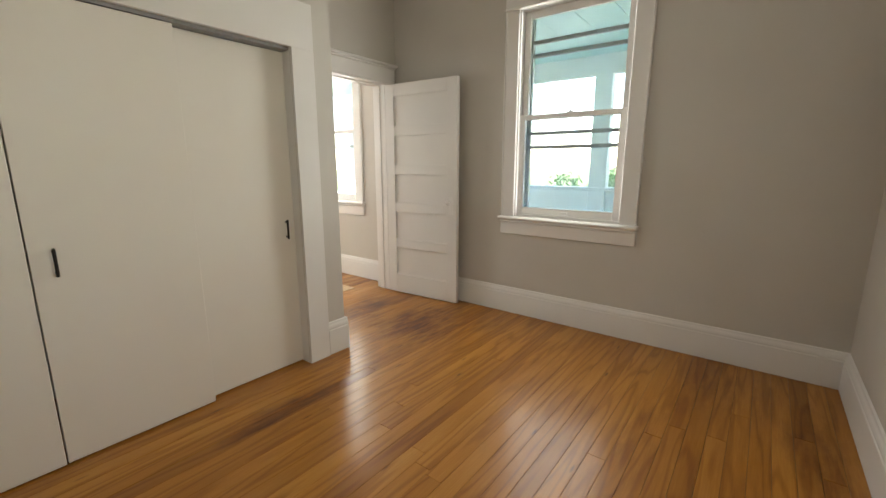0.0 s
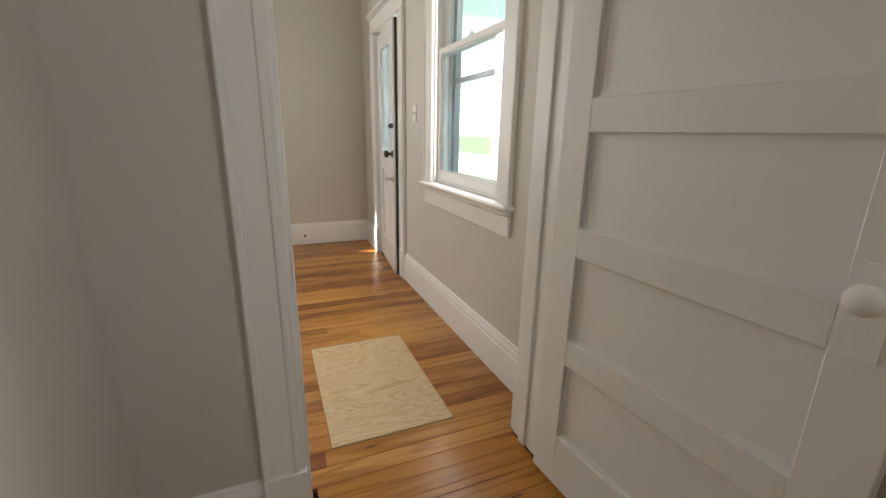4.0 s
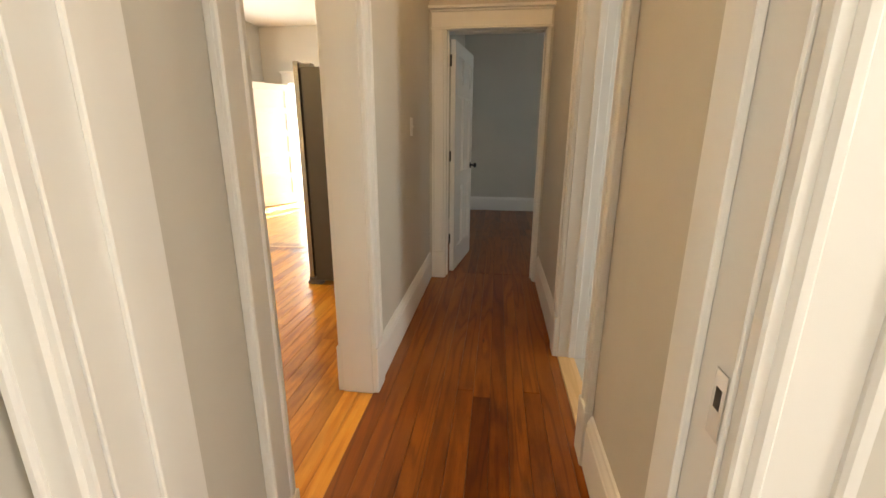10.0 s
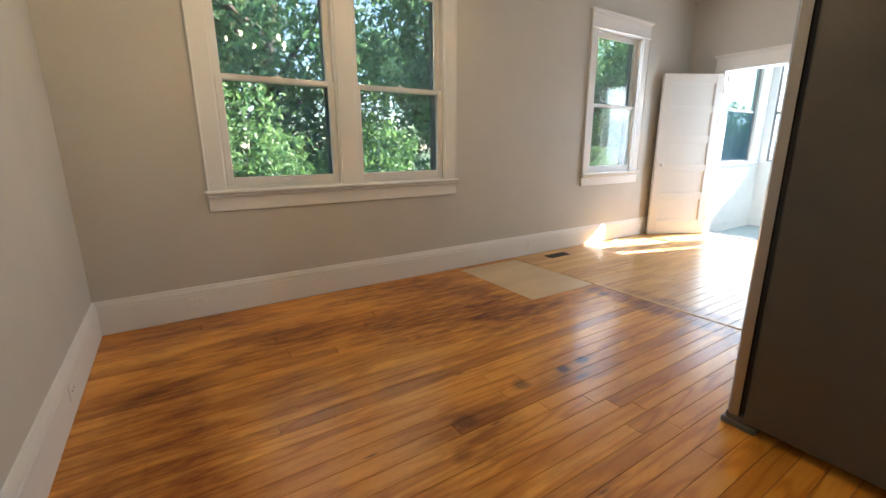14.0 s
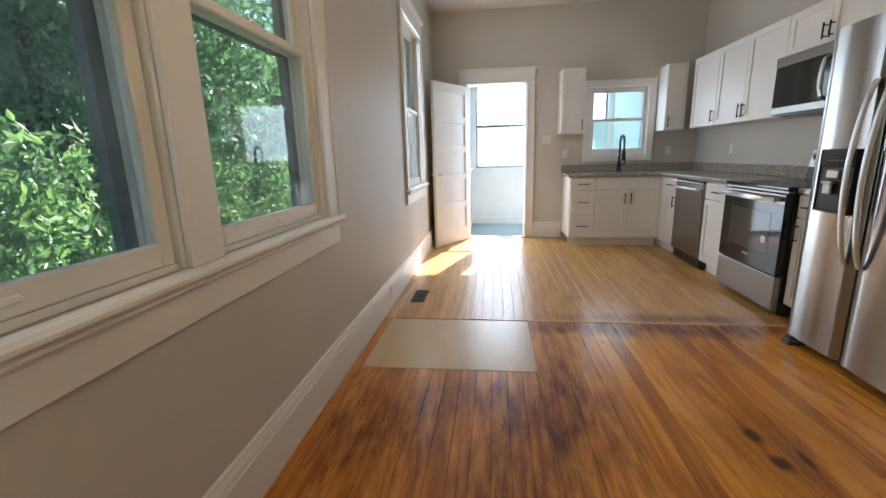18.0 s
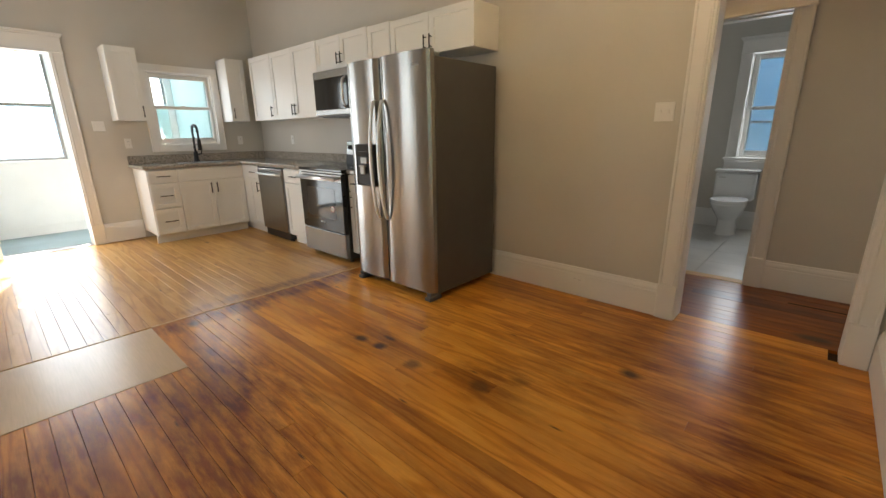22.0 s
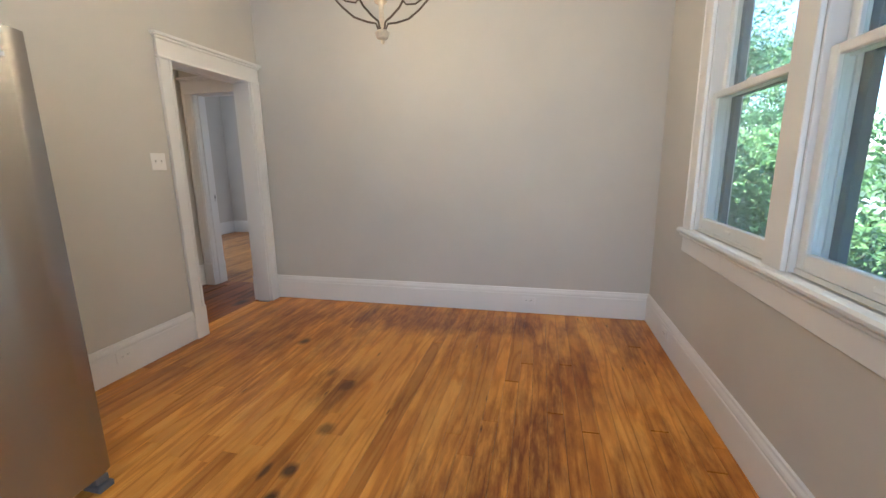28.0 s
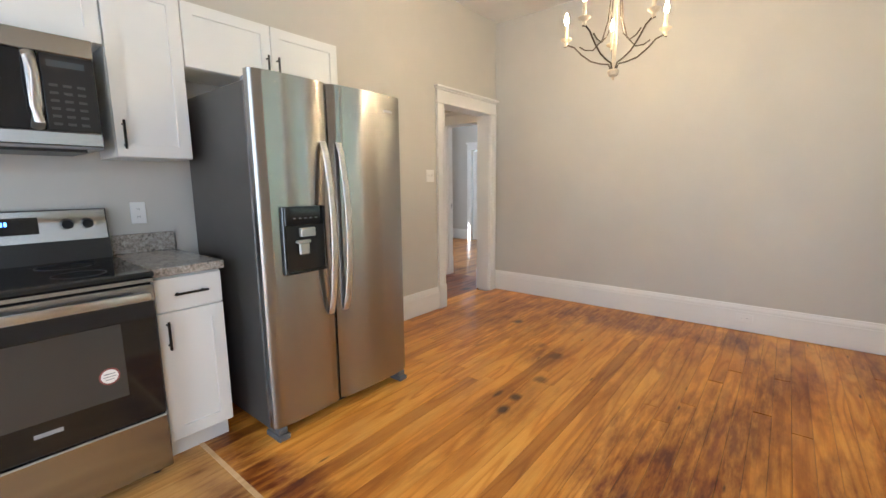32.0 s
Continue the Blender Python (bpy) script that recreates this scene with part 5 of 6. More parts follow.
def countertop():
    top = thing("countertop", "speckled grey-brown granite countertop with a low splash", "countertop")
    part("slab", boxes((-9.235, -0.765, 0.88, -8.61, 0.952, 0.918), (-8.61, 0.318, 0.88, -7.021, 0.952, 0.918), bevel=0.004), GRANITE, top)
    part("slab", boxes((-6.233, 0.318, 0.88, -5.935, 0.952, 0.918), bevel=0.004), GRANITE, top)
    part("splash", boxes((-9.237, -0.765, 0.919, -9.215, 0.93, 1.02), bevel=0.003), GRANITE, top)
    part("splash", boxes((-9.214, 0.932, 0.919, -7.021, 0.954, 1.02), bevel=0.003), GRANITE, top)
    part("splash", boxes((-6.233, 0.932, 0.919, -5.935, 0.954, 1.02), bevel=0.003), GRANITE, top)
    s = thing("sink", "flat steel kitchen sink with painted inner shade", "sink")
    part("rim", boxes((-9.08, -0.34, 0.9185, -8.72, 0.28, 0.9205), bevel=0.001), STEEL_H, s)
    # Flat sheet on the counter; its dark colour paints the shade of a recess.
    part("basin_shade", boxes((-9.06, -0.32, 0.9208, -8.74, 0.26, 0.9212)), plain("sink_shadow", (0.10, 0.10, 0.10), 0.35, 0.9), s)


countertop()


def faucet():
    top = thing("kitchen_faucet", "matt black spring-neck pull-down kitchen faucet", "faucet", pose(-9.12, -0.03, 0.918))
    top.scale = (1.25, 1.25, 1.25)
    bm = bmesh.new()
    lathe(bm, [(0.03, 0), (0.03, 0.012), (0.022, 0.02), (0.02, 0.10), (0.016, 0.105)])
    part("base", bm, BLACK_METAL, top, smooth=True)
    arc = [(0, 0, 0.10), (0, 0, 0.30)] + [(0.075 - 0.075 * math.cos(a), 0, 0.30 + 0.075 * math.sin(a)) for a in [i * math.pi / 10 for i in range(1, 11)]] + [(0.15, 0, 0.22)]
    part("neck", tube(bmesh.new(), arc, 0.010, 10), BLACK_METAL, top, smooth=True)
    coil = []
    for i in range(140):
        f = i / 139
        s = f * (len(arc) - 2)
        k = int(min(s, len(arc) - 3))
        p = Vector(arc[k]).lerp(Vector(arc[k + 1]), s - k) if k else Vector(arc[0]).lerp(Vector(arc[1]), s)
        a = i * 1.5
        coil.append((p.x + 0.015 * math.cos(a) * (0.4 if p.z > 0.32 else 1), p.y + 0.015 * math.sin(a), p.z))
    part("spring", tube(bmesh.new(), coil, 0.0025, 5), BLACK_METAL, top)
    bm = bmesh.new()
    cyl(bm, (0.15, 0, 0.23), (0.15, 0, 0.12), 0.017, 0.021)
    part("spray_head", bm, BLACK_METAL, top, smooth=True)
    bm = bmesh.new()
    cyl(bm, (0, 0, 0.18), (0.14, 0, 0.18), 0.006)
    part("holder_arm", bm, BLACK_METAL, top)
    bm = bmesh.new()
    cyl(bm, (0, 0.018, 0.07), (0, 0.06, 0.085), 0.007)
    cyl(bm, (0, 0.055, 0.08), (0.0, 0.065, 0.14), 0.006)
    part("lever", bm, BLACK_METAL, top)


faucet()


def dishwasher():
    w = 0.615
    top = thing("dishwasher", "stainless dishwasher with a bar handle under the counter", "dishwasher", pose(-8.118, 0.325, 0))
    part("body", boxes((0.002, 0.02, 0.02, w - 0.002, 0.58, 0.872)), BLACK, top)
    part("door", boxes((0.003, -0.012, 0.115, w - 0.003, 0.02, 0.862), bevel=0.006), STEEL, top)
    part("control_strip", boxes((0.004, -0.010, 0.863, w - 0.004, 0.02, 0.876)), BLACK, top)
    part("toe_kick", boxes((0.004, 0.05, 0.0, w - 0.004, 0.065, 0.11)), BLACK, top)
    bm = bmesh.new()
    tube(bm, [(0.05, -0.012, 0.79), (0.06, -0.045, 0.795), (w / 2, -0.06, 0.797), (w - 0.06, -0.045, 0.795), (w - 0.05, -0.012, 0.79)], 0.013, 10)
    part("handle", bm, CHROME, top, smooth=True)


dishwasher()


def kitchen_range():
    w = 0.765
    top = thing("electric_range", "stainless electric range with black glass door and cooktop", "range", pose(-7.007, 0.262, 0))
    part("body", boxes((0.0, 0.05, 0.035, w, 0.66, 0.895)), BLACK, top)
    part("cooktop", boxes((-0.004, 0.0, 0.896, w + 0.004, 0.62, 0.921), bevel=0.006), BLACK_GLASS, top, "black glass cooktop")
    part("cooktop_rim", boxes((0.0, 0.006, 0.875, w, 0.05, 0.895), bevel=0.003), STEEL_H, top)
    door = part("oven_door", boxes((0.004, 0.0, 0.30, w - 0.004, 0.049, 0.87), bevel=0.006), BLACK_GLASS, top, "black glass oven door")
    part("window", boxes((0.13, -0.002, 0.43, w - 0.13, -0.0005, 0.73), bevel=0.0005), plain("oven_window", (0.055, 0.052, 0.048), 0.06), door)
    part("door_trim", boxes((0.004, -0.004, 0.80, w - 0.004, 0.0, 0.868), bevel=0.0015), STEEL_H, door)
    bm = bmesh.new()
    box(bm, 0.03, -0.062, 0.815, w - 0.03, -0.036, 0.848, bevel=0.009, segments=2)
    box(bm, 0.05, -0.04, 0.82, 0.08, -0.003, 0.843, bevel=0.004)
    box(bm, w - 0.08, -0.04, 0.82, w - 0.05, -0.003, 0.843, bevel=0.004)
    part("handle", bm, CHROME, door, "satin steel bar handle", smooth=True)
    bm = bmesh.new()
    cyl(bm, (w - 0.185, 0.0, 0.53), (w - 0.185, -0.0025, 0.53), 0.034)
    st = part("sticker", bm, plain("sticker_red", (0.22, 0.05, 0.05), 0.5), door, "round white sticker with a dark red rim")
    bm = bmesh.new()
    cyl(bm, (w - 0.185, -0.0024, 0.53), (w - 0.185, -0.0032, 0.53), 0.028)
    part("sticker_face", bm, WHITE_PL, st)
    for k, (half, hh) in enumerate(((0.018, 0.004), (0.021, 0.003), (0.014, 0.003))):
        part("print_line", boxes((w - 0.185 - half, -0.0037, 0.538 - k * 0.011, w - 0.185 + half, -0.0031, 0.538 - k * 0.011 + hh)), GREY_PL, st)
    part("badge", boxes((w / 2 - 0.035, -0.002, 0.375, w / 2 + 0.045, 0.0, 0.39)), GREY_PL, door)
    part("drawer", boxes((0.004, 0.002, 0.045, w - 0.004, 0.049, 0.292), bevel=0.006), STEEL_H, top, "stainless storage drawer")
    for x in (0.05, w - 0.05):
        for y in (0.09, 0.58):
            bm = bmesh.new()
            cyl(bm, (x, y, 0), (x, y, 0.036), 0.018)
            part("foot", bm, BLACK, top)
    bm = bmesh.new()
    vs = [(0, 0.60, 0.92), (0, 0.675, 0.92), (0, 0.675, 1.165), (0, 0.635, 1.165)]
    rows = [[bm.verts.new((x, y, z)) for _, y, z in vs] for x in (0.0, w)]
    for i in range(4):
        bm.faces.new((rows[0][i], rows[0][(i + 1) % 4], rows[1][(i + 1) % 4], rows[1][i]))
    bm.faces.new(rows[0])
    bm.faces.new(list(reversed(rows[1])))
    bg = part("backguard", bm, BLACK, top)

    def tilt(z):
        return 0.60 + 0.035 * (z - 0.92) / 0.245
    bm = bmesh.new()
    a, b = 1.02, 1.16
    vs = [bm.verts.new(p) for p in ((0.006, tilt(a) - 0.004, a), (w - 0.006, tilt(a) - 0.004, a), (w - 0.006, tilt(b) - 0.004, b), (0.006, tilt(b) - 0.004, b), (0.006, tilt(a) + 0.004, a), (w - 0.006, tilt(a) + 0.004, a), (w - 0.006, tilt(b) + 0.004, b), (0.006, tilt(b) + 0.004, b))]
    for q in ((0, 1, 2, 3), (4, 5, 6, 7), (0, 1, 5, 4), (1, 2, 6, 5), (2, 3, 7, 6), (3, 0, 4, 7)):
        bm.faces.new([vs[i] for i in q])
    part("control_panel", bm, STEEL_H, top, "stainless control panel")
    for x in (0.08, 0.155, w - 0.155, w - 0.08):
        bm = bmesh.new()
        cyl(bm, (x, tilt(1.10) - 0.004, 1.10), (x, tilt(1.10) - 0.032, 1.096), 0.024, 0.021)
        part("knob", bm, BLACK, top, "black control knob", smooth=True)
    part("display", boxes((w / 2 - 0.13, tilt(1.09) - 0.012, 1.06, w / 2 + 0.13, tilt(1.09) - 0.003, 1.135)), BLACK_GLASS, top)
    part("digits", boxes(*[(w / 2 - 0.02 + i * 0.014, tilt(1.09) - 0.0135, 1.10, w / 2 - 0.011 + i * 0.014, tilt(1.09) - 0.0125, 1.118) for i in range(4)]), DISPLAY, top, "glowing blue clock digits")
    for x, y, r in ((0.2, 0.17, 0.1), (0.56, 0.17, 0.085), (0.2, 0.45, 0.075), (0.56, 0.45, 0.1)):
        bm = bmesh.new()
        ring = [(x + r * math.cos(i * math.pi / 16), y + r * math.sin(i * math.pi / 16), 0.9215) for i in range(33)]
        tube(bm, ring, 0.0012, 4)
        part("burner_ring", bm, RING, top)


kitchen_range()


def microwave():
    w, d, z0, z1 = 0.76, 0.38, 1.425, 1.865
    top = thing("over_range_microwave", "stainless over-the-range microwave with black glass door", "microwave", pose(-7.045, 0.575, 0))
    part("body", boxes((0, 0.0, z0, w, d, z1), bevel=0.003), GREY_PL, top)
    part("top_trim", boxes((0, -0.025, z1 - 0.075, w, 0.0, z1), bevel=0.004), STEEL_H, top)
    part("bottom_trim", boxes((0, -0.025, z0 + 0.01, w, 0.0, z0 + 0.065), bevel=0.004), STEEL_H, top)
    part("door", boxes((0.002, -0.022, z0 + 0.067, w * 0.77, -0.001, z1 - 0.077), bevel=0.003), BLACK_GLASS, top, "black glass microwave door")
    part("control_panel", boxes((w * 0.775, -0.022, z0 + 0.067, w - 0.002, -0.001, z1 - 0.077), bevel=0.003), BLACK, top)
    button_grey = plain("button_grey", (0.07, 0.07, 0.07), 0.5)
    for r in range(6):
        for c in range(3):
            part("button", boxes((w * 0.80 + c * 0.043, -0.0235, z0 + 0.09 + r * 0.03, w * 0.80 + c * 0.043 + 0.026, -0.0222, z0 + 0.10 + r * 0.03)), button_grey, top)
    part("display", boxes((w * 0.80, -0.0235, z1 - 0.125, w - 0.035, -0.0222, z1 - 0.10)), plain("display_grey", (0.08, 0.09, 0.1), 0.2), top)
    bm = bmesh.new()
    x = w * 0.735
    tube(bm, [(x, -0.02, z0 + 0.075), (x, -0.048, z0 + 0.095), (x, -0.060, z0 + 0.15), (x, -0.063, (z0 + z1) / 2), (x, -0.060, z1 - 0.16), (x, -0.048, z1 - 0.105), (x, -0.02, z1 - 0.085)], 0.011, 12)
    for v in bm.verts:
        v.co.x = x + (v.co.x - x) * 1.9
    part("handle", bm, CHROME, top, "satin steel curved handle", smooth=True)
    part("underside_vent", boxes((0.05, 0.03, z0 - 0.012, w - 0.05, d - 0.05, z0)), BLACK, top)


microwave()


def curved_door(x0, x1, z0, z1, y_front, thick, bow, n=14):
    """A refrigerator door whose face bows outwards and rolls round its edges."""
    bm = bmesh.new()
    prof = []
    for i in range(n + 1):
        f = i / n
        x = x0 + (x1 - x0) * f
        y = y_front - bow * (1 - (2 * f - 1) ** 2)
        e = min(f, 1 - f) * (x1 - x0)
        if e < 0.02:
            y += 0.014 * (1 - e / 0.02) ** 2
        prof.append((x, y))
    prof += [(x1, y_front + thick), (x0, y_front + thick)]
    rows = [[bm.verts.new((x, y, z)) for x, y in prof] for z in (z0, z0 + 0.004, z1 - 0.004, z1)]
    k = len(prof)
    for a, b in zip(rows, rows[1:]):
        for i in range(k):
            bm.faces.new((a[i], a[(i + 1) % k], b[(i + 1) % k], b[i]))
    bm.faces.new(list(reversed(rows[0])))
    bm.faces.new(rows[-1])
    return bm


def bow_bar(x0, x1, y, z0, z1, bow, thick, n=18):
    """A flat strap handle that bows out from a door between its two feet."""
    bm = bmesh.new()
    rows = []
    for i in range(n + 1):
        f = i / n
        out = y - bow * math.sin(math.pi * f) ** 0.65
        c = 0.004
        rows.append([bm.verts.new((px, py, z0 + (z1 - z0) * f)) for px, py in ((x0, out), (x0 + c, out - thick * 0.4), (x0 + 3 * c, out - thick * 0.6), (x1 - 3 * c, out - thick * 0.6), (x1 - c, out - thick * 0.4), (x1, out), (x1 - c, out + thick * 0.4), (x0 + c, out + thick * 0.4))])
    k = len(rows[0])
    for a, b in zip(rows, rows[1:]):
        for i in range(k):
            bm.faces.new((a[i], a[(i + 1) % k], b[(i + 1) % k], b[i]))
    bm.faces.new(list(reversed(rows[0])))
    bm.faces.new(rows[-1])
    return bm


def refrigerator():
    w = 0.922
    top = thing("refrigerator", "stainless side-by-side refrigerator with black water dispenser", "refrigerator", pose(-5.847, 0.098, 0))
    part("cabinet", boxes((0.004, 0.085, 0.045, w - 0.004, 0.78, 1.738), bevel=0.006), FRIDGE_SIDE, top, "dark grey enamelled cabinet")
    part("gasket", boxes((0.02, 0.068, 0.08, w - 0.02, 0.085, 1.73)), BLACK, top)
    split = 0.400
    left = part("freezer_door", curved_door(0.0, split - 0.004, 0.068, 1.778, 0.018, 0.05, 0.014), STEEL, top, "brushed stainless freezer door", smooth=True)
    right = part("fridge_door", curved_door(split + 0.004, w, 0.068, 1.778, 0.018, 0.05, 0.018), STEEL, top, "brushed stainless refrigerator door", smooth=True)
    for door, x in ((left, split - 0.05), (right, split + 0.045)):
        bm = bow_bar(x - 0.019, x + 0.019, 0.004, 0.585, 1.485, 0.062, 0.013)
        part("handle", bm, CHROME, door, "long curved satin handle", smooth=True)
    dz0, dz1, dx0, dx1 = 0.835, 1.165, 0.095, 0.333
    # Flat black panel; the recess's shade is put into its colour.
    disp = part("dispenser", boxes((dx0, -0.005, dz0, dx1, 0.02, dz1), bevel=0.004), WELL_SHADE, left, "black water and ice dispenser")
    part("bezel", boxes((dx0, -0.011, dz0, dx0 + 0.012, -0.004, dz1), (dx1 - 0.012, -0.011, dz0, dx1, -0.004, dz1), (dx0 + 0.012, -0.011, dz0, dx1 - 0.012, -0.004, dz0 + 0.016), bevel=0.003), DISPENSER, disp)
    part("control_panel", boxes((dx0 + 0.012, -0.011, dz1 - 0.092, dx1 - 0.012, -0.004, dz1), bevel=0.003), DISPENSER, disp)
    bm = boxes((dx0 + 0.085, -0.030, dz0 + 0.182, dx0 + 0.165, -0.004, dz0 + 0.226), bevel=0.004)
    part("chute", bm, PADDLE, disp, "grey metallic ice chute")
    bm = bmesh.new()
    box(bm, dx0 + 0.062, -0.034, dz0 + 0.152, dx0 + 0.135, -0.006, dz0 + 0.166, bevel=0.004)
    box(bm, dx0 + 0.072, -0.030, dz0 + 0.095, dx0 + 0.128, -0.016, dz0 + 0.154, bevel=0.006)
    part("paddle", bm, PADDLE, disp, "grey metallic dispenser paddle")
    for i in range(5):
        part("icon", boxes((dx0 + 0.055 + i * 0.030, -0.0118, dz1 - 0.060, dx0 + 0.069 + i * 0.030, -0.0108, dz1 - 0.054)), FOOT_PL, disp)
    part("badge", boxes((w - 0.15, 0.003, 1.68, w - 0.085, 0.01, 1.693)), GREY_PL, right)
    part("kick_grille", boxes((0.06, 0.10, 0.012, w - 0.06, 0.12, 0.066)), BLACK, top)
    for x in (0.0, w - 0.085):
        part("foot", boxes((x + 0.005, -0.002, 0.0, x + 0.07, 0.13, 0.030), (x + 0.012, 0.012, 0.030, x + 0.063, 0.13, 0.064), bevel=0.006), FOOT_PL, top, "grey roller foot cover")
    for x in (0.03, w - 0.10):
        part("hinge_cover", boxes((x, 0.04, 1.740, x + 0.07, 0.16, 1.770), bevel=0.006), GREY_PL, top)


refrigerator()


# ---- chandelier ----
def chandelier():
    top = thing("chandelier", "five-arm dark bronze chandelier with candle bulbs, lit", "chandelier", pose(-4.02, -0.84, 0))
    bm = bmesh.new()
    lathe(bm, [(0.006, 1.895), (0.010, 1.905), (0.008, 1.912), (0.028, 1.920), (0.036, 1.945), (0.026, 1.955), (0.012, 1.957)])
    part("finial", bm, CREAM, top, "cream turned finial", smooth=True)
    bm = bmesh.new()
    lathe(bm, [(0.012, 1.95), (0.013, 2.20), (0.010, 2.30), (0.013, 2.48), (0.036, 2.50), (0.036, 2.51), (0.03, 2.53), (0.012, 2.56), (0.008, 2.58)])
    part("column", bm, CREAM, top, "cream turned column", smooth=True)
    part("chain", tube(bmesh.new(), [(0, 0, 2.57), (0, 0, 2.7), (0, 0, 2.85), (0, 0, 3.03)], 0.008, 8), LAMP_BRONZE, top)
    bm = bmesh.new()
    lathe(bm, [(0.062, 3.045), (0.06, 3.02), (0.04, 3.005), (0.012, 2.998)])
    part("canopy", bm, LAMP_BRONZE, top, smooth=True)
    for k in range(5):
        a = math.radians(21 + 72 * k)
        c, s = math.cos(a), math.sin(a)
        arm = part("arm", tube(bmesh.new(), [(c * r, s * r, z) for r, z in ((0.016, 1.955), (0.03, 1.99), (0.075, 2.0), (0.14, 2.025), (0.20, 2.075), (0.25, 2.13), (0.29, 2.15), (0.315, 2.145))], 0.0052, 8), LAMP_BRONZE, top, smooth=True)
        part("stay", tube(bmesh.new(), [(c * r, s * r, z) for r, z in ((0.03, 2.50), (0.034, 2.36), (0.045, 2.24), (0.075, 2.14), (0.13, 2.09), (0.18, 2.10), (0.215, 2.125))], 0.0045, 6), LAMP_BRONZE, arm, smooth=True)
        bm = bmesh.new()
        lathe(bm, [(0.010, 2.145), (0.012, 2.17), (0.034, 2.186), (0.036, 2.192), (0.012, 2.19)], at=(c * 0.305, s * 0.305, 0), sides=16)
        part("drip_pan", bm, CREAM, arm, smooth=True)
        bm = bmesh.new()
        cyl(bm, (c * 0.305, s * 0.305, 2.19), (c * 0.305, s * 0.305, 2.275), 0.0115)
        part("candle_sleeve", bm, CREAM, arm, smooth=True)
        bm = bmesh.new()
        lathe(bm, [(0.005, 2.275), (0.0105, 2.287), (0.0135, 2.302), (0.0095, 2.324), (0.003, 2.348)], at=(c * 0.305, s * 0.305, 0), sides=12)
        part("bulb", bm, BULB, arm, "lit warm candle bulb", smooth=True)


chandelier()


# Unseen fixture added to give the hall its warm light.
def hall_fill_light():
    top = thing("ceiling_light", "added unseen dome lamp that warms the hall", "ceiling light", pose(-3.75, 1.59, CEILING_Z))
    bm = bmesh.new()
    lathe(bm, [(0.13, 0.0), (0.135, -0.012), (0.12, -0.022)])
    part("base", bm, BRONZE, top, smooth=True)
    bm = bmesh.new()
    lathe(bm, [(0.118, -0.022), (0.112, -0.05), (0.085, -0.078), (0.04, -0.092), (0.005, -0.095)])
    part("dome", bm, HALL_GLOW, top, "glowing dome added to warm the hall", smooth=True)


hall_fill_light()


# ---- bathroom ----
def toilet():
    top = thing("toilet", "white two-piece toilet under the bathroom window", "toilet", pose(-3.70, 4.405, 0))
    bm = bmesh.new()
    rows = []
    for z, w, d0, d1 in ((0.0, 0.11, -0.52, -0.14), (0.05, 0.10, -0.50, -0.15), (0.18, 0.10, -0.50, -0.17), (0.28, 0.15, -0.60, -0.17), (0.38, 0.185, -0.69, -0.18), (0.40, 0.185, -0.69, -0.18)):
        cy, ry = (d0 + d1) / 2, (d1 - d0) / 2
        rows.append([bm.verts.new((w * math.cos(i * math.pi / 12), cy + ry * math.sin(i * math.pi / 12), z)) for i in range(24)])
    for a, b in zip(rows, rows[1:]):
        for i in range(24):
            bm.faces.new((a[i], a[(i + 1) % 24], b[(i + 1) % 24], b[i]))
    bm.faces.new(list(reversed(rows[0])))
    bm.faces.new(rows[-1])
    part("bowl", bm, PORCELAIN, top, smooth=True)
    bm = bmesh.new()
    rows = [[bm.verts.new((0.19 * k * math.cos(i * math.pi / 12), -0.44 + 0.255 * k * math.sin(i * math.pi / 12), z)) for i in range(24)] for z, k in ((0.402, 0.97), (0.41, 1.0), (0.432, 1.0), (0.44, 0.96))]
    for a, b in zip(rows, rows[1:]):
        for i in range(24):
            bm.faces.new((a[i], a[(i + 1) % 24], b[(i + 1) % 24], b[i]))
    bm.faces.new(list(reversed(rows[0])))
    bm.faces.new(rows[-1])
    part("seat_lid", bm, PORCELAIN, top, smooth=True)
    part("tank", boxes((-0.215, -0.205, 0.39, 0.215, -0.012, 0.73), bevel=0.025), PORCELAIN, top, smooth=True)
    part("tank_lid", boxes((-0.23, -0.22, 0.732, 0.23, -0.005, 0.765), bevel=0.01), PORCELAIN, top, smooth=True)
    part("flush_lever", boxes((-0.17, -0.225, 0.66, -0.10, -0.206, 0.675), bevel=0.004), CHROME, top)


toilet()


# ---- plates, outlets, vents, patches ----
def switch_plate(m, toggles, label, w=None, upright=True):
    w = w or (0.07 if toggles == 1 else 0.116)
    top = thing("light_switch", label, "switch", m)
    part("plate", boxes((-w / 2, -0.006, -0.058, w / 2, 0.0, 0.058), bevel=0.0025), WHITE_PL, top)
    for i in range(toggles):
        x = (i - (toggles - 1) / 2) * 0.046
        part("toggle", boxes((x - 0.005, -0.016, -0.004, x + 0.005, -0.006, 0.012), (x - 0.0065, -0.0068, -0.014, x + 0.0065, -0.0058, 0.014), bevel=0.0008), WHITE_PL, top)


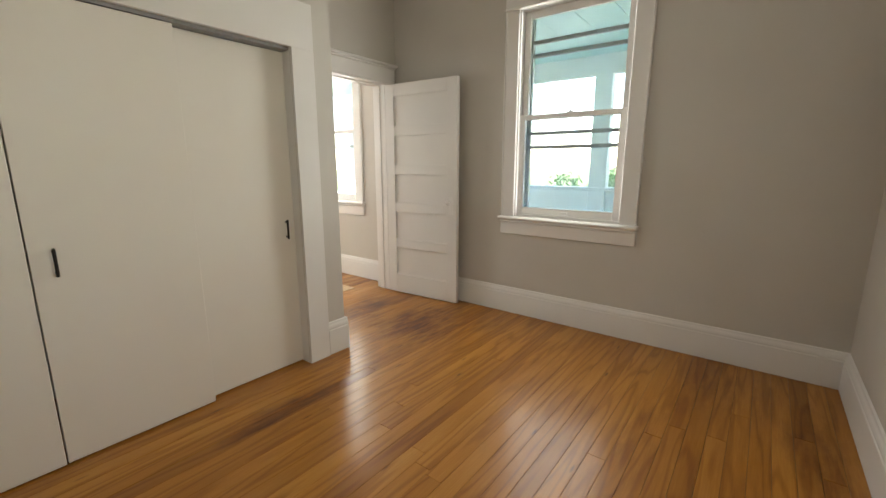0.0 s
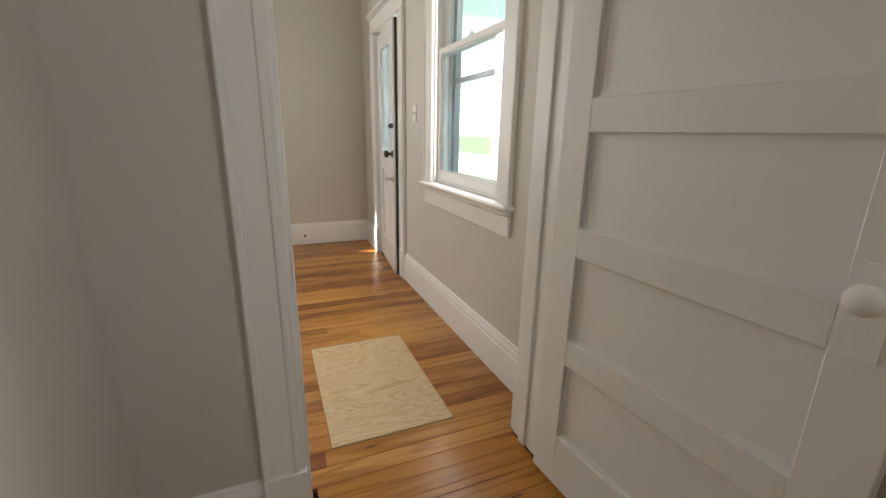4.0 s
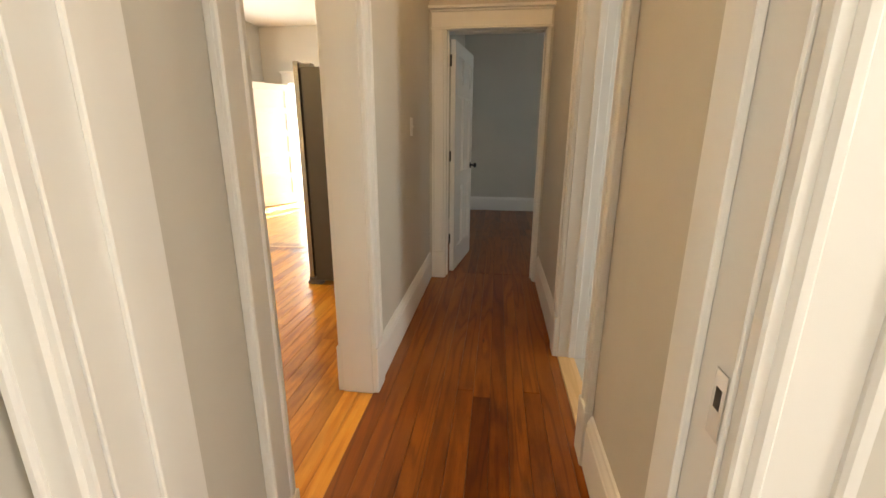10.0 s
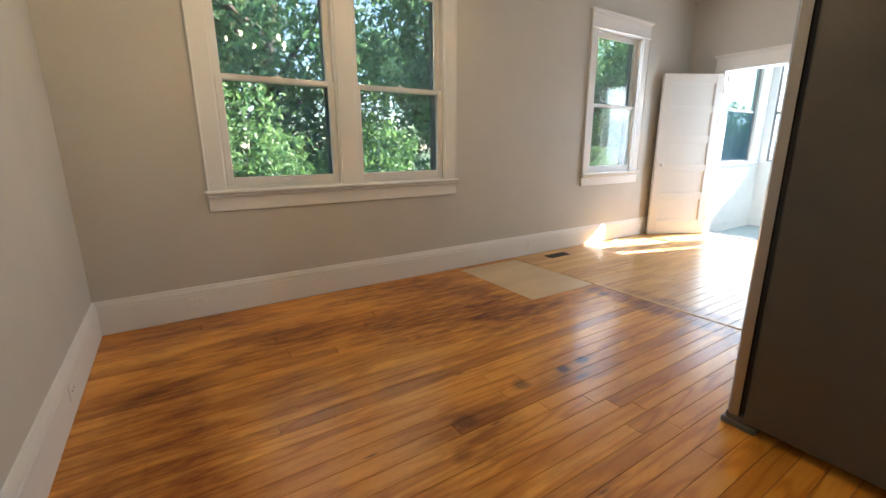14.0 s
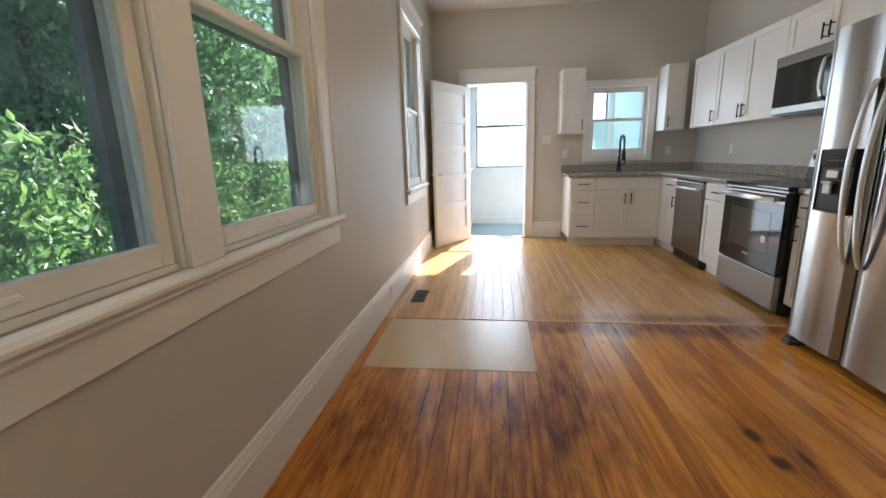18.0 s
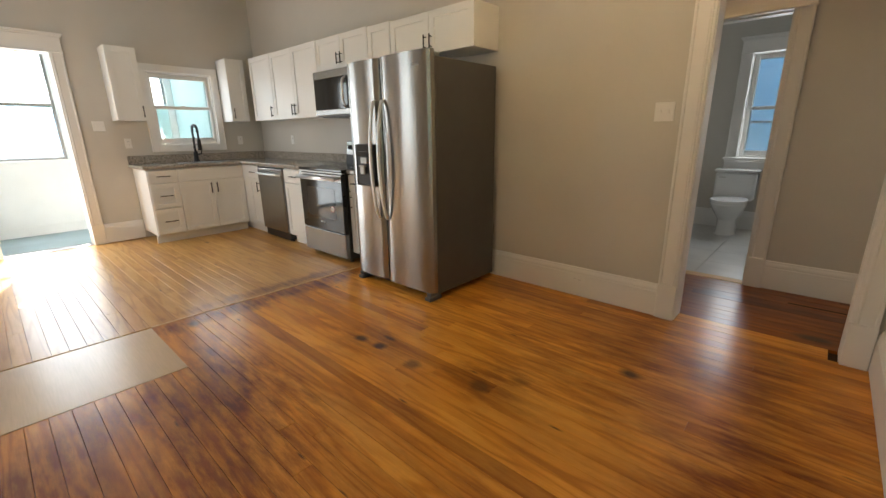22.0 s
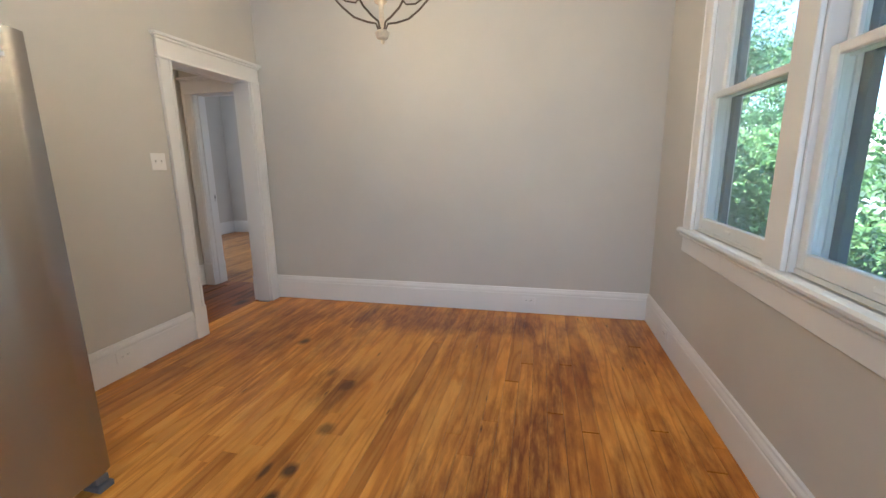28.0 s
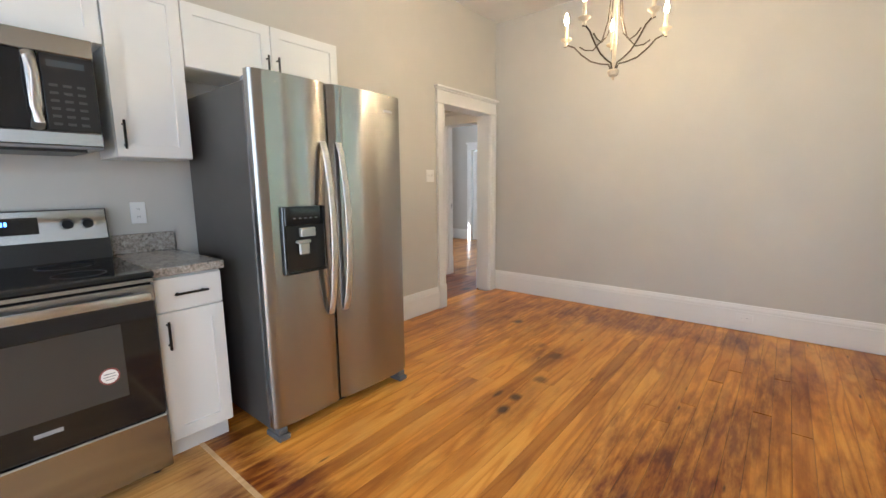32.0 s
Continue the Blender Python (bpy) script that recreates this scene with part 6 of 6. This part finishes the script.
def outlet(m, label, wide=True):
    top = thing("wall_outlet", label, "outlet", m)
    a, b = (0.058, 0.035) if wide else (0.035, 0.058)
    part("plate", boxes((-a, -0.005, -b, a, 0, b), bevel=0.002), WHITE_PL, top)
    for s in (-1, 1):
        cx, cz = (s * 0.02, 0) if wide else (0, s * 0.02)
        rec = part("receptacle", boxes((cx - 0.013, -0.0065, cz - 0.014, cx + 0.013, -0.005, cz + 0.014), bevel=0.001), WHITE_PL, top)
        part("slots", boxes((cx - 0.006, -0.007, cz - 0.004, cx - 0.004, -0.0063, cz + 0.005), (cx + 0.004, -0.007, cz - 0.004, cx + 0.006, -0.0063, cz + 0.005)), BLACK, rec)


switch_plate(pose(-2.125, 2.297, 1.362, 0, 0, 90), 2, "white double toggle switch plate")
switch_plate(pose(-3.697, 0.957, 1.352), 2, "white double toggle switch plate beside the doorway")
switch_plate(pose(-4.53, 1.106, 1.30, 0, 0, 180), 1, "white single toggle switch plate")
switch_plate(pose(1.10, 2.76, 1.32, 0, 0, -90), 1, "white single toggle switch plate")
switch_plate(pose(-9.24, -0.97, 1.37, 0, 0, 90), 2, "white double switch plate beside the back door")
outlet(pose(-3.09, -2.504, 0.125, 0, 0, 180), "white outlet set in the baseboard")
outlet(pose(-6.31, -2.504, 0.14, 0, 0, 180), "white outlet set in the baseboard", False)
outlet(pose(-4.17, 0.936, 0.14), "white painted-over outlet in the baseboard")
outlet(pose(-2.104, 3.35, 0.12, 0, 0, 90), "white painted-over outlet in the baseboard")
outlet(pose(-2.541, -1.55, 0.12, 0, 0, -90), "white painted-over outlet in the baseboard")
outlet(pose(-9.24, -0.72, 1.17, 0, 0, 90), "white outlet above the counter", False)
outlet(pose(-8.35, 0.957, 1.18), "white outlet above the counter", False)
outlet(pose(-6.09, 0.957, 1.13), "white outlet above the counter", False)
outlet(pose(-9.24, 0.62, 1.18, 0, 0, 90), "white outlet above the counter", False)


def thermostat():
    top = thing("thermostat", "white wall thermostat with a grey display", "thermostat", pose(-1.86, 1.05, 1.457, 0, 0, 180))
    part("body", boxes((-0.065, -0.028, -0.045, 0.065, 0, 0.045), bevel=0.008), WHITE_PL, top)
    part("display", boxes((-0.045, -0.0295, -0.022, 0.02, -0.027, 0.028), bevel=0.001), plain("display_dark", (0.05, 0.055, 0.05), 0.2), top)


thermostat()


def floor_vent(x0, x1, y0, y1, along_x):
    top = thing("floor_vent", "dark metal floor register grille", "vent")
    part("pan", boxes((x0, y0, 0.0008, x1, y1, 0.0018)), BLACK, top)
    part("frame", boxes((x0, y0, 0.0018, x1, y0 + 0.012, 0.005), (x0, y1 - 0.012, 0.0018, x1, y1, 0.005), (x0, y0 + 0.012, 0.0018, x0 + 0.012, y1 - 0.012, 0.005), (x1 - 0.012, y0 + 0.012, 0.0018, x1, y1 - 0.012, 0.005)), BRONZE, top)
    n = 12
    for i in range(n):
        if along_x:
            x = x0 + 0.012 + (x1 - x0 - 0.024) * (i + 0.5) / n
            r = (x - 0.003, y0 + 0.012, 0.0018, x + 0.003, y1 - 0.012, 0.0042)
        else:
            y = y0 + 0.012 + (y1 - y0 - 0.024) * (i + 0.5) / n
            r = (x0 + 0.012, y - 0.003, 0.0018, x1 - 0.012, y + 0.003, 0.0042)
        part("slat", boxes(r), BRONZE, top)


floor_vent(-0.90, -0.57, 4.20, 4.31, True)
floor_vent(-6.74, -6.44, -2.385, -2.265, True)
solid("plywood_patch", boxes((0.235, 1.22, -0.018, 0.75, 2.037, 0.004), bevel=0.0015), PLY, "raw plywood patch let into the front room floor", "patch")
solid("plywood_patch", boxes((-0.365, -0.50, -0.018, 0.365, 0.50, 0.002), bevel=0.0015), PLY_PALE, "pale plywood patch let into the dining floor", "patch", pose(-5.705, -1.945, 0))
solid("floor_seam_strip", boxes((-6.094, -1.44, -0.018, -6.073, 0.957, 0.003)), PINE_STRIP, "thin pale strip between two board floors", "trim", kind="structure")
# Strip lying on the hall boards; dark colour stands in for a slot's shade.
solid("slot_shade_strip", boxes((-2.93, 1.797, 0.0006, -2.26, 1.821, 0.0022)), SUBFLOOR, "flat dark strip painted in for a missing-board slot", "floor", kind="structure")
# Black disc on the baseboard; colour gives the hole its shade.
for x, y in ((0.41, 4.4085),):
    bm = bmesh.new()
    cyl(bm, (x, y + 0.001, 0.10), (x, y - 0.0008, 0.10), 0.012)
    solid("cable_hole_disc", bm, BLACK, "black disc painted in for a cable hole", "hole")


def strike_plate(x0, x1, y0, y1, z0, z1, name="strike_plate"):
    top = thing(name, "worn metal strike plate let into the white door jamb", "strike plate")
    part("plate", boxes((x0, y0, z0, x1, y1, z1), bevel=0.0008), CHROME, top)
    cx, cy, cz = (x0 + x1) / 2, (y0 + y1) / 2, (z0 + z1) / 2
    hx, hy = (x1 - x0) * 0.55 if x1 - x0 < 0.01 else 0.006, (y1 - y0) * 0.55 if y1 - y0 < 0.01 else 0.006
    part("latch_hole", boxes((cx - hx, cy - hy, cz - 0.005, cx + hx, cy + hy, cz + 0.02)), BLACK, top)


strike_plate(0.1302, 0.1322, 0.902, 0.932, 0.80, 0.88)
strike_plate(-2.152, -2.127, 1.918, 1.9199, 0.93, 1.01)


# ---- floors, board by board ----
board_floor("floor_bedroom", -2.38, 1.10, -2.62, 0.90, FLOOR_BED, "amber varnished pine board floor with dark worn stains", seed=11)
board_floor("floor_front_room", -2.125, 1.10, 1.052, 4.43, FLOOR_FRO, "varnished pine board floor with dark and pale boards", seed=12, mean=1.7, holes=[(0.233, 0.752, 1.217, 2.04)])
board_floor("floor_dining", -6.075, -2.52, -2.525, 0.957, FLOOR_DIN, "worn amber pine board floor with dark stains and painted east-side shade", seed=13, holes=[(-6.07, -5.34, -2.45, -1.44)])
board_floor("floor_kitchen", -9.24, -6.094, -2.525, 0.957, FLOOR_KIT, "paler refinished pine board kitchen floor", seed=14)
board_floor("floor_hall", -5.44, -2.125, 1.106, 2.07, FLOOR_HALL, "dark red-brown pine board hall floor", seed=15)
board_floor("floor_far_bedroom", -8.90, -5.441, 1.106, 4.43, FLOOR_HALL, "red-brown pine board floor", seed=16)
board_floor("threshold_dining", -3.48, -2.70, 0.957, 1.106, FLOOR_DIN, "worn pine threshold boards", seed=17, pitch=0.0745)
board_floor("threshold_bedroom", 0.16, 0.94, 0.90, 1.052, FLOOR_BED, "worn pine threshold boards", seed=18, pitch=0.076)
solid("threshold_bath", boxes((-3.97, 2.07, -0.018, -3.245, 2.165, 0.006), bevel=0.004), PINE_STRIP, "pale raw pine threshold strip", "threshold", kind="structure")
solid("threshold_back_door", boxes((-9.42, -2.05, -0.04, -9.24, -1.26, 0.006), bevel=0.004), ALU, "dull metal back door threshold", "threshold", kind="structure")
solid("threshold_front_door", boxes((1.10, 3.10, -0.04, 1.28, 3.87, 0.006), bevel=0.004), BRONZE, "dark front door threshold", "threshold", kind="structure")
solid("floor_far_closet", boxes((-9.9, 2.3, -0.02, -8.90, 3.5, -0.002)), FLOOR_HALL, "pine floor beyond the far door", "floor", kind="structure")
wall("wall_far_closet", "y", -10.06, -9.90, 2.2, 3.6)
wall("wall_far_closet_south", "x", 2.06, 2.2, -10.06, -9.06)
wall("wall_far_closet_north", "x", 3.6, 3.74, -10.06, -9.06)
solid("ceiling_far_closet", boxes((-10.06, 2.06, 2.6, -9.06, 3.74, 2.7)), CEIL, "white closet ceiling", "ceiling", kind="structure")
tiles = thing("floor_bathroom", "pale grey square stone tiles with dark joints", "floor", kind="structure")
bm = bmesh.new()
box(bm, 0, 0, -0.014, 0.446, 0.446, 0.0, bevel=0.002)
tile_me = mesh_of(bm, "tile", TILE)
for i in range(5):
    for j in range(6):
        x, y = -4.515 + i * 0.45, 2.166 + j * 0.45
        if x < -2.3 and y < 4.4:
            t = new("tile", tile_me)
            t.location, t.parent = (x, y, 0), tiles
